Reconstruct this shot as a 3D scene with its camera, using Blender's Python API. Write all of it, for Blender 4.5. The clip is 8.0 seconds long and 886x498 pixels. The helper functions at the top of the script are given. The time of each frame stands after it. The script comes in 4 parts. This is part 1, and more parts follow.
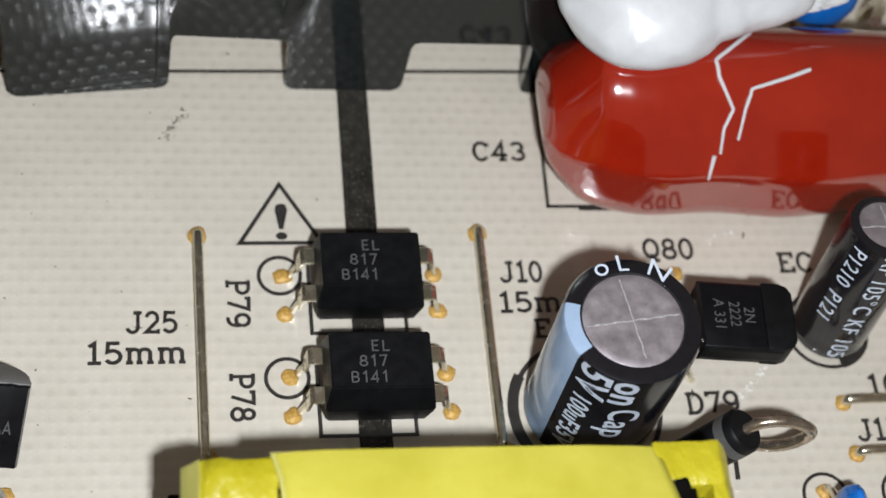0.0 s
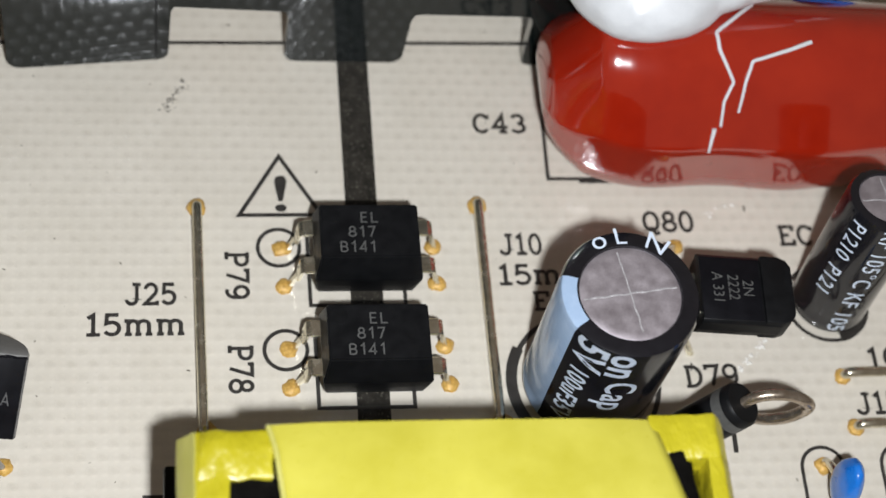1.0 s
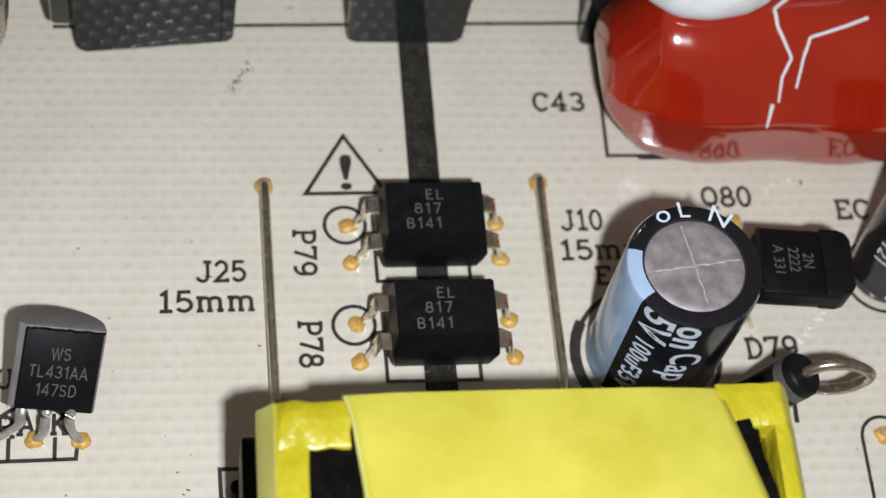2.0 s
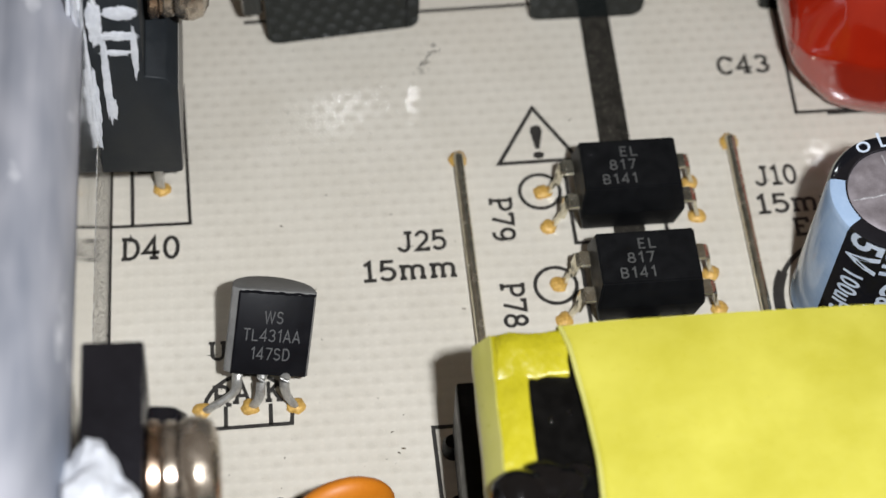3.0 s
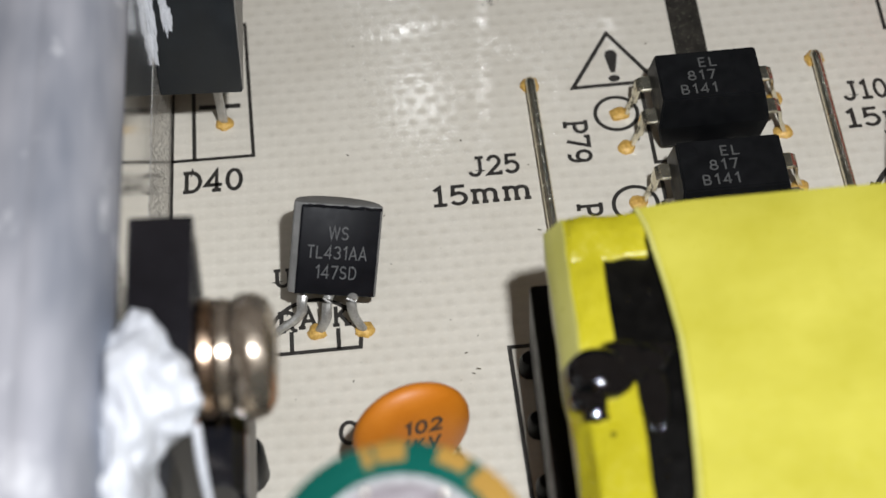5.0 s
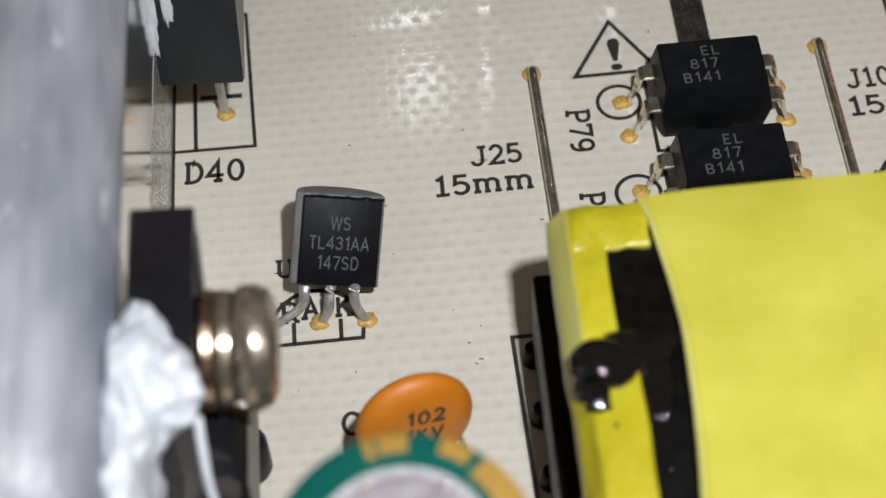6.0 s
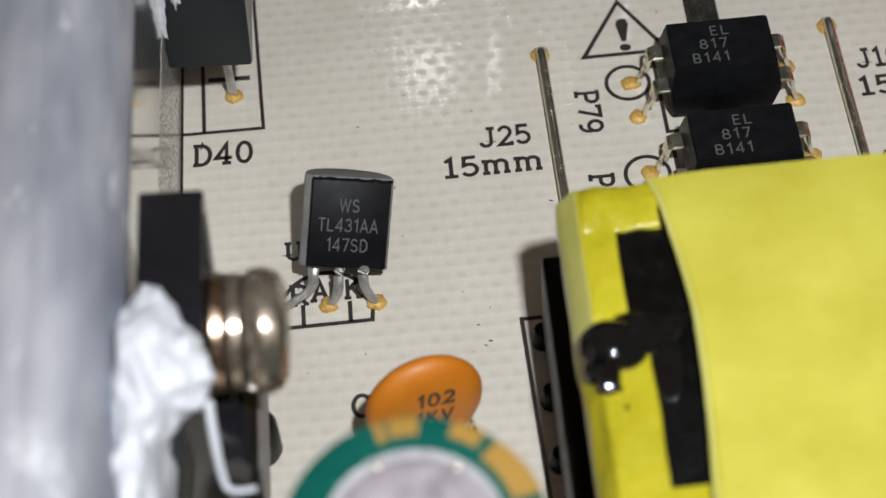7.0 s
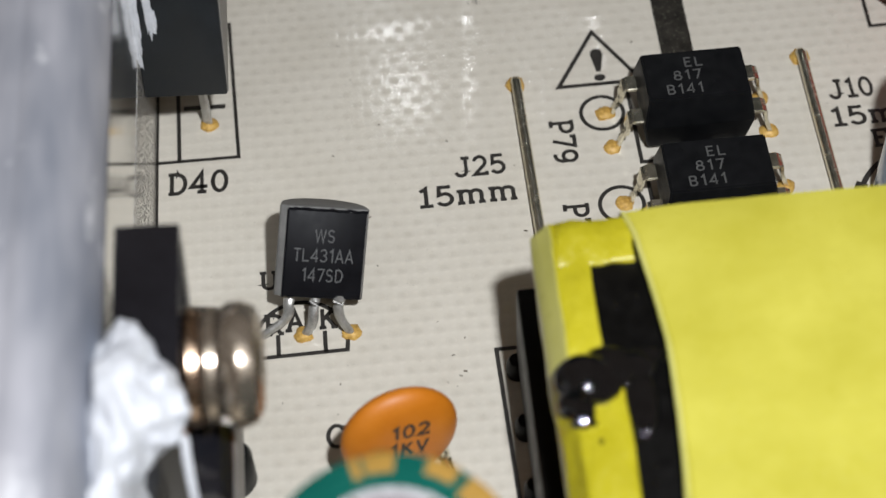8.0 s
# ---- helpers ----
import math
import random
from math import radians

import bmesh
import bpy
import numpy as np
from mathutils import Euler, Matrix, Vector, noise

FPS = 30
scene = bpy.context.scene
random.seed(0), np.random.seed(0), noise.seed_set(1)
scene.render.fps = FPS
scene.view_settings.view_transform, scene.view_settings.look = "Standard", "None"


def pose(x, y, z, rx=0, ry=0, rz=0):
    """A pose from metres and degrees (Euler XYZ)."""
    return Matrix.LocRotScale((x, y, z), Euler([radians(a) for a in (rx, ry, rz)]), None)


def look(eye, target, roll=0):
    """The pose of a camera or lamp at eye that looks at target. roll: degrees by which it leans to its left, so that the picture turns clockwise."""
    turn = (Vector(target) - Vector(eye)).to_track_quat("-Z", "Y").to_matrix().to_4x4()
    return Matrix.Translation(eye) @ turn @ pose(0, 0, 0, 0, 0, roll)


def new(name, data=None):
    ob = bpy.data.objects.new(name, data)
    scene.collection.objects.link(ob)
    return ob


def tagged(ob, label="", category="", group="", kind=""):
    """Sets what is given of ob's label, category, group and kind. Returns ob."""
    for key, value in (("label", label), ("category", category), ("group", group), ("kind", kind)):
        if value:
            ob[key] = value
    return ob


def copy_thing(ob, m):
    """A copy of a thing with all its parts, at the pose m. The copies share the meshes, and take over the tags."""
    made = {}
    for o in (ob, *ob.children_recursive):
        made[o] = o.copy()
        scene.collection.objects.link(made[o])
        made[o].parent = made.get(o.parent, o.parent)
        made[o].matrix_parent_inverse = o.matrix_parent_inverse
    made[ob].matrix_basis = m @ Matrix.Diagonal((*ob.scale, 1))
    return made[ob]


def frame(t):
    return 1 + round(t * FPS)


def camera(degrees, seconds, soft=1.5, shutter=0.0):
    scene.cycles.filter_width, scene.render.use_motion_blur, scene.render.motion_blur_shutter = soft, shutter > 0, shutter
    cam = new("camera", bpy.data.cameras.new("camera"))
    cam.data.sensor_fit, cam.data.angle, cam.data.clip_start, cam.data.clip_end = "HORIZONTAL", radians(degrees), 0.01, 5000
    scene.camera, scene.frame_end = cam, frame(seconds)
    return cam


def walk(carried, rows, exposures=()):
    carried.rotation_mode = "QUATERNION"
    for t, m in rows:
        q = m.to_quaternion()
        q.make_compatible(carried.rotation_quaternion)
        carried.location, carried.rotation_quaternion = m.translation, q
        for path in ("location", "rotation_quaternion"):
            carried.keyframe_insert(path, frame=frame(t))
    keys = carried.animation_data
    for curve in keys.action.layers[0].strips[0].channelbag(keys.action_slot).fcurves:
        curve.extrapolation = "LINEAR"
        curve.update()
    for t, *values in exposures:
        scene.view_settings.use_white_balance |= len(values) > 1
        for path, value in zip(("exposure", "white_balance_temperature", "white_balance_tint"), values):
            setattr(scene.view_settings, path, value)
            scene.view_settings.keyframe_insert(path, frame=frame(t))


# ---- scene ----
from mathutils.bvhtree import BVHTree

MM = 0.001


def lk(eye, target, roll=0):
    """look() in millimetres."""
    return look([c * MM for c in eye], [c * MM for c in target], roll)


# The camera is held by hand a hand's width above the board.
cam = camera(27.68, 8.0)
cam.data.dof.use_dof, cam.data.dof.focus_distance, cam.data.dof.aperture_fstop = True, 0.103, 44.0
PATH = [
    (0, lk((-3.60, -56.39, 97.68), (13.06, -7.66, 11.96), 16.42)),
    (0.5, lk((-3.57, -56.92, 98.80), (12.99, -8.78, 12.73), 16.62)),
    (1, lk((-2.62, -56.31, 97.84), (13.22, -8.97, 11.19), 16.23)),
    (1.2, lk((-3.10, -56.39, 97.34), (12.18, -8.92, 10.67), 15.56)),
    (2.3, lk((-8.08, -59.89, 99.36), (5.02, -13.11, 11.95), 12.93)),
    (2.5, lk((-10.65, -62.10, 98.83), (0.56, -14.58, 11.56), 10.40)),
    (3, lk((-8.67, -66.25, 94.78), (-2.33, -13.14, 10.28), 2.45)),
    (3.5, lk((-7.93, -67.28, 89.40), (-6.28, -11.35, 6.53), -4.00)),
    (4, lk((-6.56, -68.29, 84.97), (-5.76, -11.39, 2.74), -4.77)),
    (4.5, lk((-6.79, -70.86, 85.34), (-5.34, -12.63, 4.06), -4.40)),
    (5, lk((-7.46, -73.21, 84.13), (-6.37, -14.30, 3.34), -3.98)),
    (6.5, lk((-7.34, -72.87, 83.95), (-6.80, -14.92, 2.45), -4.74)),
    (7, lk((-7.47, -72.80, 83.93), (-7.14, -15.28, 2.13), -4.99)),
    (7.5, lk((-7.63, -72.16, 83.25), (-6.55, -14.87, 1.29), -4.37)),
    (8, lk((-7.54, -72.20, 84.68), (-5.61, -14.17, 3.26), -3.56)),
]
# the phone's exposure drifts a little
walk(cam, PATH, ((0, -0.03), (1, 0.03), (2.5, -0.05), (3.5, -0.08), (4.5, -0.16), (5, -0.24), (6.5, -0.32), (7, -0.34), (8, -0.28)))

# A dim warm room; the key is the small torch beside the lens.
world = bpy.data.worlds.new("room_light")
scene.world = world
world.use_nodes = True
world.node_tree.nodes["Background"].inputs[0].default_value = (1.0, 0.79, 0.61, 1)
world.node_tree.nodes["Background"].inputs[1].default_value = 0.12
torch = new("torch", bpy.data.lights.new("torch", "AREA"))
torch.data.shape, torch.data.size, torch.data.energy, torch.data.color = "DISK", 0.0042, 0.139, (0.965, 1.0, 1.05)
torch.matrix_world = lk((7.3, -60.5, 93), (0, 6, 0))


# ---- materials ----
class Nodes:
    """A small builder for node materials."""

    def __init__(self, name):
        self.mat = bpy.data.materials.new(name)
        self.mat.use_nodes = True
        self.tree = self.mat.node_tree
        self.bsdf = self.tree.nodes["Principled BSDF"]

    def add(self, kind, **values):
        node = self.tree.nodes.new(kind)
        for key, value in values.items():
            node.inputs[key.replace("_", " ")].default_value = value
        return node

    def link(self, a, b):
        self.tree.links.new(a, b)

    def coords(self, scale=(1, 1, 1)):
        c, m = self.add("ShaderNodeTexCoord"), self.add("ShaderNodeMapping")
        m.inputs["Scale"].default_value = scale
        self.link(c.outputs["Object"], m.inputs["Vector"])
        return m.outputs["Vector"]

    def noise(self, size_mm, detail=4.0, stretch=(1, 1, 1), rough=0.55):
        n = self.add("ShaderNodeTexNoise", Scale=1.0 / (size_mm * MM), Detail=detail, Roughness=rough)
        self.link(self.coords(stretch), n.inputs["Vector"])
        return n.outputs["Fac"]

    def ramp(self, fac, stops):
        r = self.add("ShaderNodeValToRGB")
        while len(r.color_ramp.elements) < len(stops):
            r.color_ramp.elements.new(0.5)
        for e, (at, col) in zip(r.color_ramp.elements, stops):
            e.position = at
            e.color = (*col, 1) if len(col) == 3 else col
        self.link(fac, r.inputs["Fac"])
        return r.outputs["Color"]

    def mix(self, fac, a, b, blend="MIX"):
        m = self.tree.nodes.new("ShaderNodeMix")
        m.data_type, m.blend_type = "RGBA", blend
        for sock, v in ((m.inputs[0], fac), (m.inputs[6], a), (m.inputs[7], b)):
            if hasattr(v, "is_linked"):
                self.link(v, sock)
            elif isinstance(v, (int, float)):
                sock.default_value = v
            else:
                sock.default_value = (*v, 1)
        return m.outputs[2]

    def math(self, op, a, b=0.0):
        m = self.tree.nodes.new("ShaderNodeMath")
        m.operation = op
        for sock, v in zip(m.inputs, (a, b)):
            if hasattr(v, "is_linked"):
                self.link(v, sock)
            else:
                sock.default_value = v
        return m.outputs[0]

    def bump(self, height, strength=0.3, depth_mm=0.05):
        b = self.add("ShaderNodeBump", Strength=strength, Distance=depth_mm * MM)
        self.link(height, b.inputs["Height"])
        self.link(b.outputs["Normal"], self.bsdf.inputs["Normal"])

    def set(self, **values):
        for key, v in values.items():
            sock = self.bsdf.inputs[key.replace("_", " ")]
            if hasattr(v, "is_linked"):
                self.link(v, sock)
            else:
                sock.default_value = v
        return self.mat


def worn(name, dark, light, rough=(0.4, 0.55), metal=0.0, size=1.2, grain=0.15, bump=0.15, coat=0.0, spec=0.5, ior=1.5):
    """A surface that varies at two scales between two colours."""
    n = Nodes(name)
    broad, fine = n.noise(size), n.noise(grain, 3.0)
    both = n.math("ADD", n.math("MULTIPLY", broad, 0.65), n.math("MULTIPLY", fine, 0.35))
    n.set(Base_Color=n.ramp(both, ((0.3, dark), (0.7, light))), Metallic=metal, IOR=ior, Coat_Weight=coat, Coat_Roughness=0.04)
    n.set(Specular_IOR_Level=spec)
    n.set(Roughness=n.ramp(broad, ((0.3, (rough[0],) * 3), (0.7, (rough[1],) * 3))))
    if bump:
        n.bump(fine, bump, grain * 0.3)
    return n.mat


def board_material():
    """Cream solder mask over a woven core: staggered rows of small dimples, dust and a satin gloss."""
    n = Nodes("cream_board")
    c = n.add("ShaderNodeTexCoord")
    xyz = n.add("ShaderNodeSeparateXYZ")
    n.link(c.outputs["Object"], xyz.inputs[0])
    wob = n.math("MULTIPLY", n.math("SUBTRACT", n.noise(3.0, 2.0), 0.5), 0.25)
    u = n.math("ADD", n.math("MULTIPLY", xyz.outputs[0], 1 / (1.237 * MM)), wob)
    v = n.math("ADD", n.math("MULTIPLY", xyz.outputs[1], 1 / (0.845 * MM)), wob)
    row = n.math("FLOOR", v)
    shift = n.math("MULTIPLY", n.math("MODULO", n.math("ADD", row, 400.0), 2.0), 0.5)
    fu = n.math("SUBTRACT", n.math("FRACT", n.math("ADD", n.math("ADD", u, shift), 400.0)), 0.5)
    fv = n.math("SUBTRACT", n.math("SUBTRACT", v, row), 0.5)
    d = n.math("ADD", n.math("POWER", n.math("ABSOLUTE", n.math("MULTIPLY", fu, 3.5)), 2.4), n.math("POWER", n.math("ABSOLUTE", n.math("MULTIPLY", fv, 3.0)), 2.6))
    dot = n.ramp(d, ((0.15, (1, 1, 1)), (0.95, (0, 0, 0))))
    threads = n.math("ADD", n.math("SINE", n.math("MULTIPLY", u, 4 * math.pi)), n.math("SINE", n.math("MULTIPLY", v, 4 * math.pi)))
    weave = n.ramp(n.math("ADD", n.math("MULTIPLY", threads, 0.18), n.math("MULTIPLY", n.noise(0.3, 3.0), 0.5)), ((0.25, (1, 1, 1)), (0.75, (0, 0, 0))))
    patchy = n.noise(5.0, 3.0)
    base = n.ramp(patchy, ((0.3, (0.625, 0.58, 0.495)), (0.7, (0.68, 0.635, 0.55))))
    amount = n.math("MULTIPLY", dot, n.math("MULTIPLY", n.noise(1.6, 2.0), 0.58))
    base = n.mix(amount, base, (0.46, 0.42, 0.345))
    base = n.mix(n.math("MULTIPLY", weave, 0.13), base, (0.42, 0.385, 0.32))
    rows = n.ramp(n.math("ABSOLUTE", fv), ((0.1, (1, 1, 1)), (0.4, (0, 0, 0))))
    base = n.mix(n.math("MULTIPLY", rows, 0.11), base, (0.42, 0.385, 0.32))
    dust = n.ramp(n.noise(0.16, 2.0), ((0.735, (0, 0, 0)), (0.76, (1, 1, 1))))
    base = n.mix(n.math("MULTIPLY", dust, 0.45), base, (0.17, 0.14, 0.10))
    n.set(Base_Color=base, Specular_IOR_Level=0.5, Roughness=n.ramp(dot, ((0.0, (0.11, 0.11, 0.11)), (1.0, (0.45, 0.45, 0.45)))))
    height = n.math("ADD", n.math("MULTIPLY", dot, -1.0), n.math("ADD", n.math("MULTIPLY", threads, 0.14), n.math("MULTIPLY", n.noise(0.5, 3.0), 0.45)))
    n.bump(height, 0.26, 0.02)
    return n.mat


def sink_material(name, metal, rough, dark, light, relief):
    """Drawn aluminium: broad cloudy tones and pale painted highlights over faint drawing lines."""
    n = Nodes(name)
    cloud, streak = n.noise(5.0, 3.0, (1, 0.35, 1)), n.noise(1.6, 3.0, (1, 0.06, 1))
    fine = n.noise(0.12, 3.0, (1, 0.05, 1))
    both = n.math("ADD", n.math("MULTIPLY", cloud, 0.75), n.math("MULTIPLY", streak, 0.25))
    # pale patches painted in as highlights
    glints = n.ramp(n.noise(3.4, 3.0, (1, 0.6, 1)), ((0.60, (0, 0, 0)), (0.70, (1, 1, 1))))
    n.set(Base_Color=n.mix(n.math("MULTIPLY", glints, 0.7), n.ramp(both, ((0.35, dark), (0.65, light))), (0.80, 0.80, 0.82)), Metallic=metal)
    n.set(Roughness=n.ramp(cloud, ((0.3, (rough,) * 3), (0.7, (rough * 1.5,) * 3))))
    n.bump(n.math("ADD", streak, fine), relief, 0.03)
    return n.mat


def tape_material(name, dark, light, crease_mm, relief):
    """Thin polyester tape, slightly creased."""
    n = Nodes(name)
    crease, fine = n.noise(crease_mm, 3.0, (1, 0.5, 1)), n.noise(0.5, 3.0)
    tone = n.ramp(n.noise(5.0, 7.0), ((0.3, dark), (0.7, light)))
    specks = n.ramp(n.noise(0.3, 2.0), ((0.72, (0, 0, 0)), (0.77, (1, 1, 1))))
    tone = n.mix(n.math("MULTIPLY", specks, 0.25), tone, (0.22, 0.19, 0.05))
    n.set(Base_Color=tone, Coat_Weight=0.3, Coat_Roughness=0.25)
    n.set(Roughness=n.ramp(fine, ((0.3, (0.26,) * 3), (0.7, (0.42,) * 3))))
    n.bump(n.math("ADD", crease, n.math("MULTIPLY", fine, 0.12)), relief, 0.35)
    return n.mat


def lacquer_material():
    """Red epoxy dip, glossy and a little uneven."""
    n = Nodes("red_lacquer")
    n.set(Base_Color=n.ramp(n.noise(3.0, 3.0), ((0.3, (0.28, 0.011, 0.003)), (0.7, (0.33, 0.016, 0.004)))), Roughness=0.12, IOR=1.6, Coat_Weight=1.0, Coat_Roughness=0.02, Coat_IOR=1.8)
    n.bump(n.noise(4.5, 2.0), 0.06, 0.25)
    return n.mat


def strip_material():
    """Black mask with pale specks of dust."""
    n = Nodes("black_mask")
    base = n.ramp(n.noise(0.7, 4.0), ((0.3, (0.010, 0.009, 0.007)), (0.7, (0.034, 0.030, 0.024))))
    specks = n.ramp(n.noise(0.17, 2.0), ((0.61, (0, 0, 0)), (0.70, (1, 1, 1))))
    n.set(Base_Color=n.mix(n.math("MULTIPLY", specks, 0.5), base, (0.26, 0.24, 0.19)), Specular_IOR_Level=0.25, Roughness=n.ramp(n.noise(0.5), ((0.3, (0.3,) * 3), (0.7, (0.55,) * 3))))
    n.bump(n.noise(0.25), 0.2, 0.03)
    return n.mat


BOARD, RED = board_material(), lacquer_material()
TAPE = tape_material("pale_yellow_tape", (0.45, 0.405, 0.040), (0.57, 0.52, 0.080), 6.0, 0.34)
ENDTAPE = tape_material("yellow_tape", (0.37, 0.32, 0.008), (0.52, 0.455, 0.022), 1.3, 1.0)
BORDER = tape_material("pale_tape_border", (0.48, 0.455, 0.10), (0.58, 0.55, 0.17), 3.0, 0.2)
# bluish grey base stands in for the crown's blurred reflection of the room
SINK = sink_material("drawn_aluminium_sheen", 0.35, 0.42, (0.18, 0.20, 0.245), (0.47, 0.465, 0.50), 0.02)
SINKFACE = sink_material("polished_aluminium", 0.95, 0.09, (0.74, 0.73, 0.71), (0.84, 0.83, 0.81), 0.02)
INK = worn("black_print", (0.014, 0.012, 0.010), (0.034, 0.030, 0.026), (0.45, 0.6), size=0.6, grain=0.1, bump=0)
STRIP = strip_material()
CHIP = worn("black_moulding", (0.0035, 0.0037, 0.0042), (0.008, 0.0083, 0.009), (0.36, 0.5), size=0.9, grain=0.06, bump=0.2, spec=0.15)
# black moulding greyed for the light its frosted edges catch
FROSTED_LIT = worn("frosted_lit_moulding", (0.12, 0.118, 0.113), (0.22, 0.215, 0.205), (0.6, 0.75), size=0.9, grain=0.08, bump=0.3, spec=0.4)
FACE = worn("smooth_moulding", (0.003, 0.003, 0.004), (0.006, 0.006, 0.008), (0.42, 0.55), size=0.9, grain=0.06, bump=0.12, spec=0.14)
BARRIER = worn("black_gloss_plastic", (0.004, 0.006, 0.006), (0.008, 0.011, 0.010), (0.06, 0.10), size=4, grain=0.4, bump=0.02, spec=0.36, ior=1.5)
SLEEVE = worn("black_sleeve", (0.005, 0.005, 0.007), (0.011, 0.011, 0.014), (0.12, 0.22), size=3, grain=0.5, bump=0.05, coat=0.4)
BLUESTRIPE = worn("pale_blue_print", (0.27, 0.38, 0.54), (0.36, 0.47, 0.63), (0.15, 0.25), size=2, grain=0.4, bump=0.03, coat=0.4)
PALETEXT = worn("pale_blue_lettering", (0.50, 0.58, 0.70), (0.66, 0.72, 0.80), (0.3, 0.4), size=0.6, grain=0.1, bump=0)
CANTOP = worn("satin_aluminium", (0.34, 0.30, 0.325), (0.55, 0.50, 0.53), (0.36, 0.52), metal=0.7, size=0.8, grain=0.08, bump=0.12)
TIN = worn("tinned_wire", (0.58, 0.53, 0.40), (0.88, 0.83, 0.68), (0.16, 0.30), metal=0.95, size=0.8, grain=0.12, bump=0.12)
SCORE = worn("bright_score", (0.34, 0.33, 0.34), (0.86, 0.85, 0.87), (0.25, 0.4), metal=0.5, size=0.45, grain=0.12, bump=0.5)
SOLDER = worn("amber_solder", (0.36, 0.19, 0.03), (0.74, 0.47, 0.13), (0.35, 0.6), metal=0.1, size=0.22, grain=0.08, bump=0.6)
LEAD = worn("dull_tinned_lead", (0.30, 0.29, 0.27), (0.58, 0.57, 0.54), (0.28, 0.5), metal=0.7, size=0.4, grain=0.1, bump=0.4)
MATT = worn("matt_grey_moulding", (0.009, 0.011, 0.013), (0.020, 0.023, 0.026), (0.45, 0.6), size=1.4, grain=0.08, bump=0.25, spec=0.25)
LASER = worn("laser_marking", (0.055, 0.055, 0.053), (0.105, 0.105, 0.10), (0.5, 0.6), size=0.3, grain=0.06, bump=0)
WHITEMARK = worn("pale_marking", (0.055, 0.055, 0.055), (0.10, 0.10, 0.10), (0.5, 0.6), size=0.3, grain=0.06, bump=0)
GLUE = worn("white_silicone", (0.60, 0.615, 0.63), (0.68, 0.695, 0.71), (0.28, 0.4), size=2.5, grain=0.5, bump=0.08)
PASTE = worn("white_thermal_paste", (0.50, 0.515, 0.55), (0.67, 0.68, 0.71), (0.4, 0.55), size=1.2, grain=0.3, bump=0.5)
ORANGE = worn("orange_ceramic_dip", (0.50, 0.145, 0.006), (0.60, 0.195, 0.012), (0.42, 0.55), size=1.5, grain=0.12, bump=0.12)
GREEN = worn("green_sleeve", (0.0, 0.066, 0.050), (0.003, 0.088, 0.067), (0.2, 0.3), size=2, grain=0.4, bump=0.04, coat=0.3)
GOLD = worn("gold_print", (0.27, 0.16, 0.035), (0.38, 0.21, 0.04), (0.35, 0.45), size=0.8, grain=0.12, bump=0)
BLUE = worn("blue_ceramic_dip", (0.005, 0.12, 0.50), (0.01, 0.18, 0.62), (0.25, 0.35), size=1.2, grain=0.15, bump=0.05, coat=0.4)
FERRITE = worn("black_varnished_core", (0.0015, 0.0015, 0.0015), (0.006, 0.0055, 0.005), (0.3, 0.5), size=0.9, grain=0.12, bump=0.4, spec=0.12)
VARNISH = worn("black_varnish", (0.0015, 0.0015, 0.002), (0.004, 0.004, 0.0045), (0.05, 0.1), size=0.8, grain=0.35, bump=0.5, coat=1.0)
NICKEL = worn("nickel_plate", (0.26, 0.20, 0.145), (0.54, 0.47, 0.385), (0.17, 0.32), metal=0.85, size=0.8, grain=0.15, bump=0.12)
COPPERISH = worn("tarnished_plate", (0.40, 0.27, 0.18), (0.60, 0.44, 0.32), (0.2, 0.35), metal=1.0, size=0.6, grain=0.12, bump=0.15)
DESK = worn("desk_laminate", (0.22, 0.19, 0.16), (0.30, 0.26, 0.22), (0.4, 0.55), size=8, grain=0.6, bump=0.05)


# ---- building helpers, all in millimetres ----
def part(name, bm, material, parent=None, label="", at=None, smooth=True):
    """Links a bmesh in millimetres as one mesh object, under a thing or a part."""
    bmesh.ops.scale(bm, vec=(MM, MM, MM), verts=bm.verts)
    bmesh.ops.recalc_face_normals(bm, faces=bm.faces)
    me = bpy.data.meshes.new(name)
    bm.to_mesh(me)
    bm.free()
    me.materials.append(material)
    if smooth:
        for p in me.polygons:
            p.use_smooth = True
        me.set_sharp_from_angle(angle=radians(35))
    ob = new(name, me)
    ob.parent = parent
    if at is not None:
        ob.matrix_basis = mm(at)
    if label:
        tagged(ob, label)
    return ob


def mm(m):
    """A pose given in millimetres."""
    m = m.copy()
    m.translation = m.translation * MM
    return m


def thing(name, label, category, at=(0, 0, 0), turn=0.0, group="", kind="", m=None):
    ob = new(name)
    ob.matrix_basis = mm(m if m is not None else pose(*at, 0, 0, turn))
    return tagged(ob, label, category, group, kind)


def box(x0, x1, y0, y1, z0, z1, round_by=0.0, segs=2, bm=None):
    bm = bm or bmesh.new()
    made = bmesh.ops.create_cube(bm, size=1)["verts"]
    for v in made:
        v.co = Vector(((x0 + x1) / 2 + v.co.x * (x1 - x0), (y0 + y1) / 2 + v.co.y * (y1 - y0), (z0 + z1) / 2 + v.co.z * (z1 - z0)))
    if round_by:
        edges = list({e for v in made for e in v.link_edges})
        bmesh.ops.bevel(bm, geom=edges, offset=round_by, segments=segs, affect="EDGES", profile=0.5)
    return bm


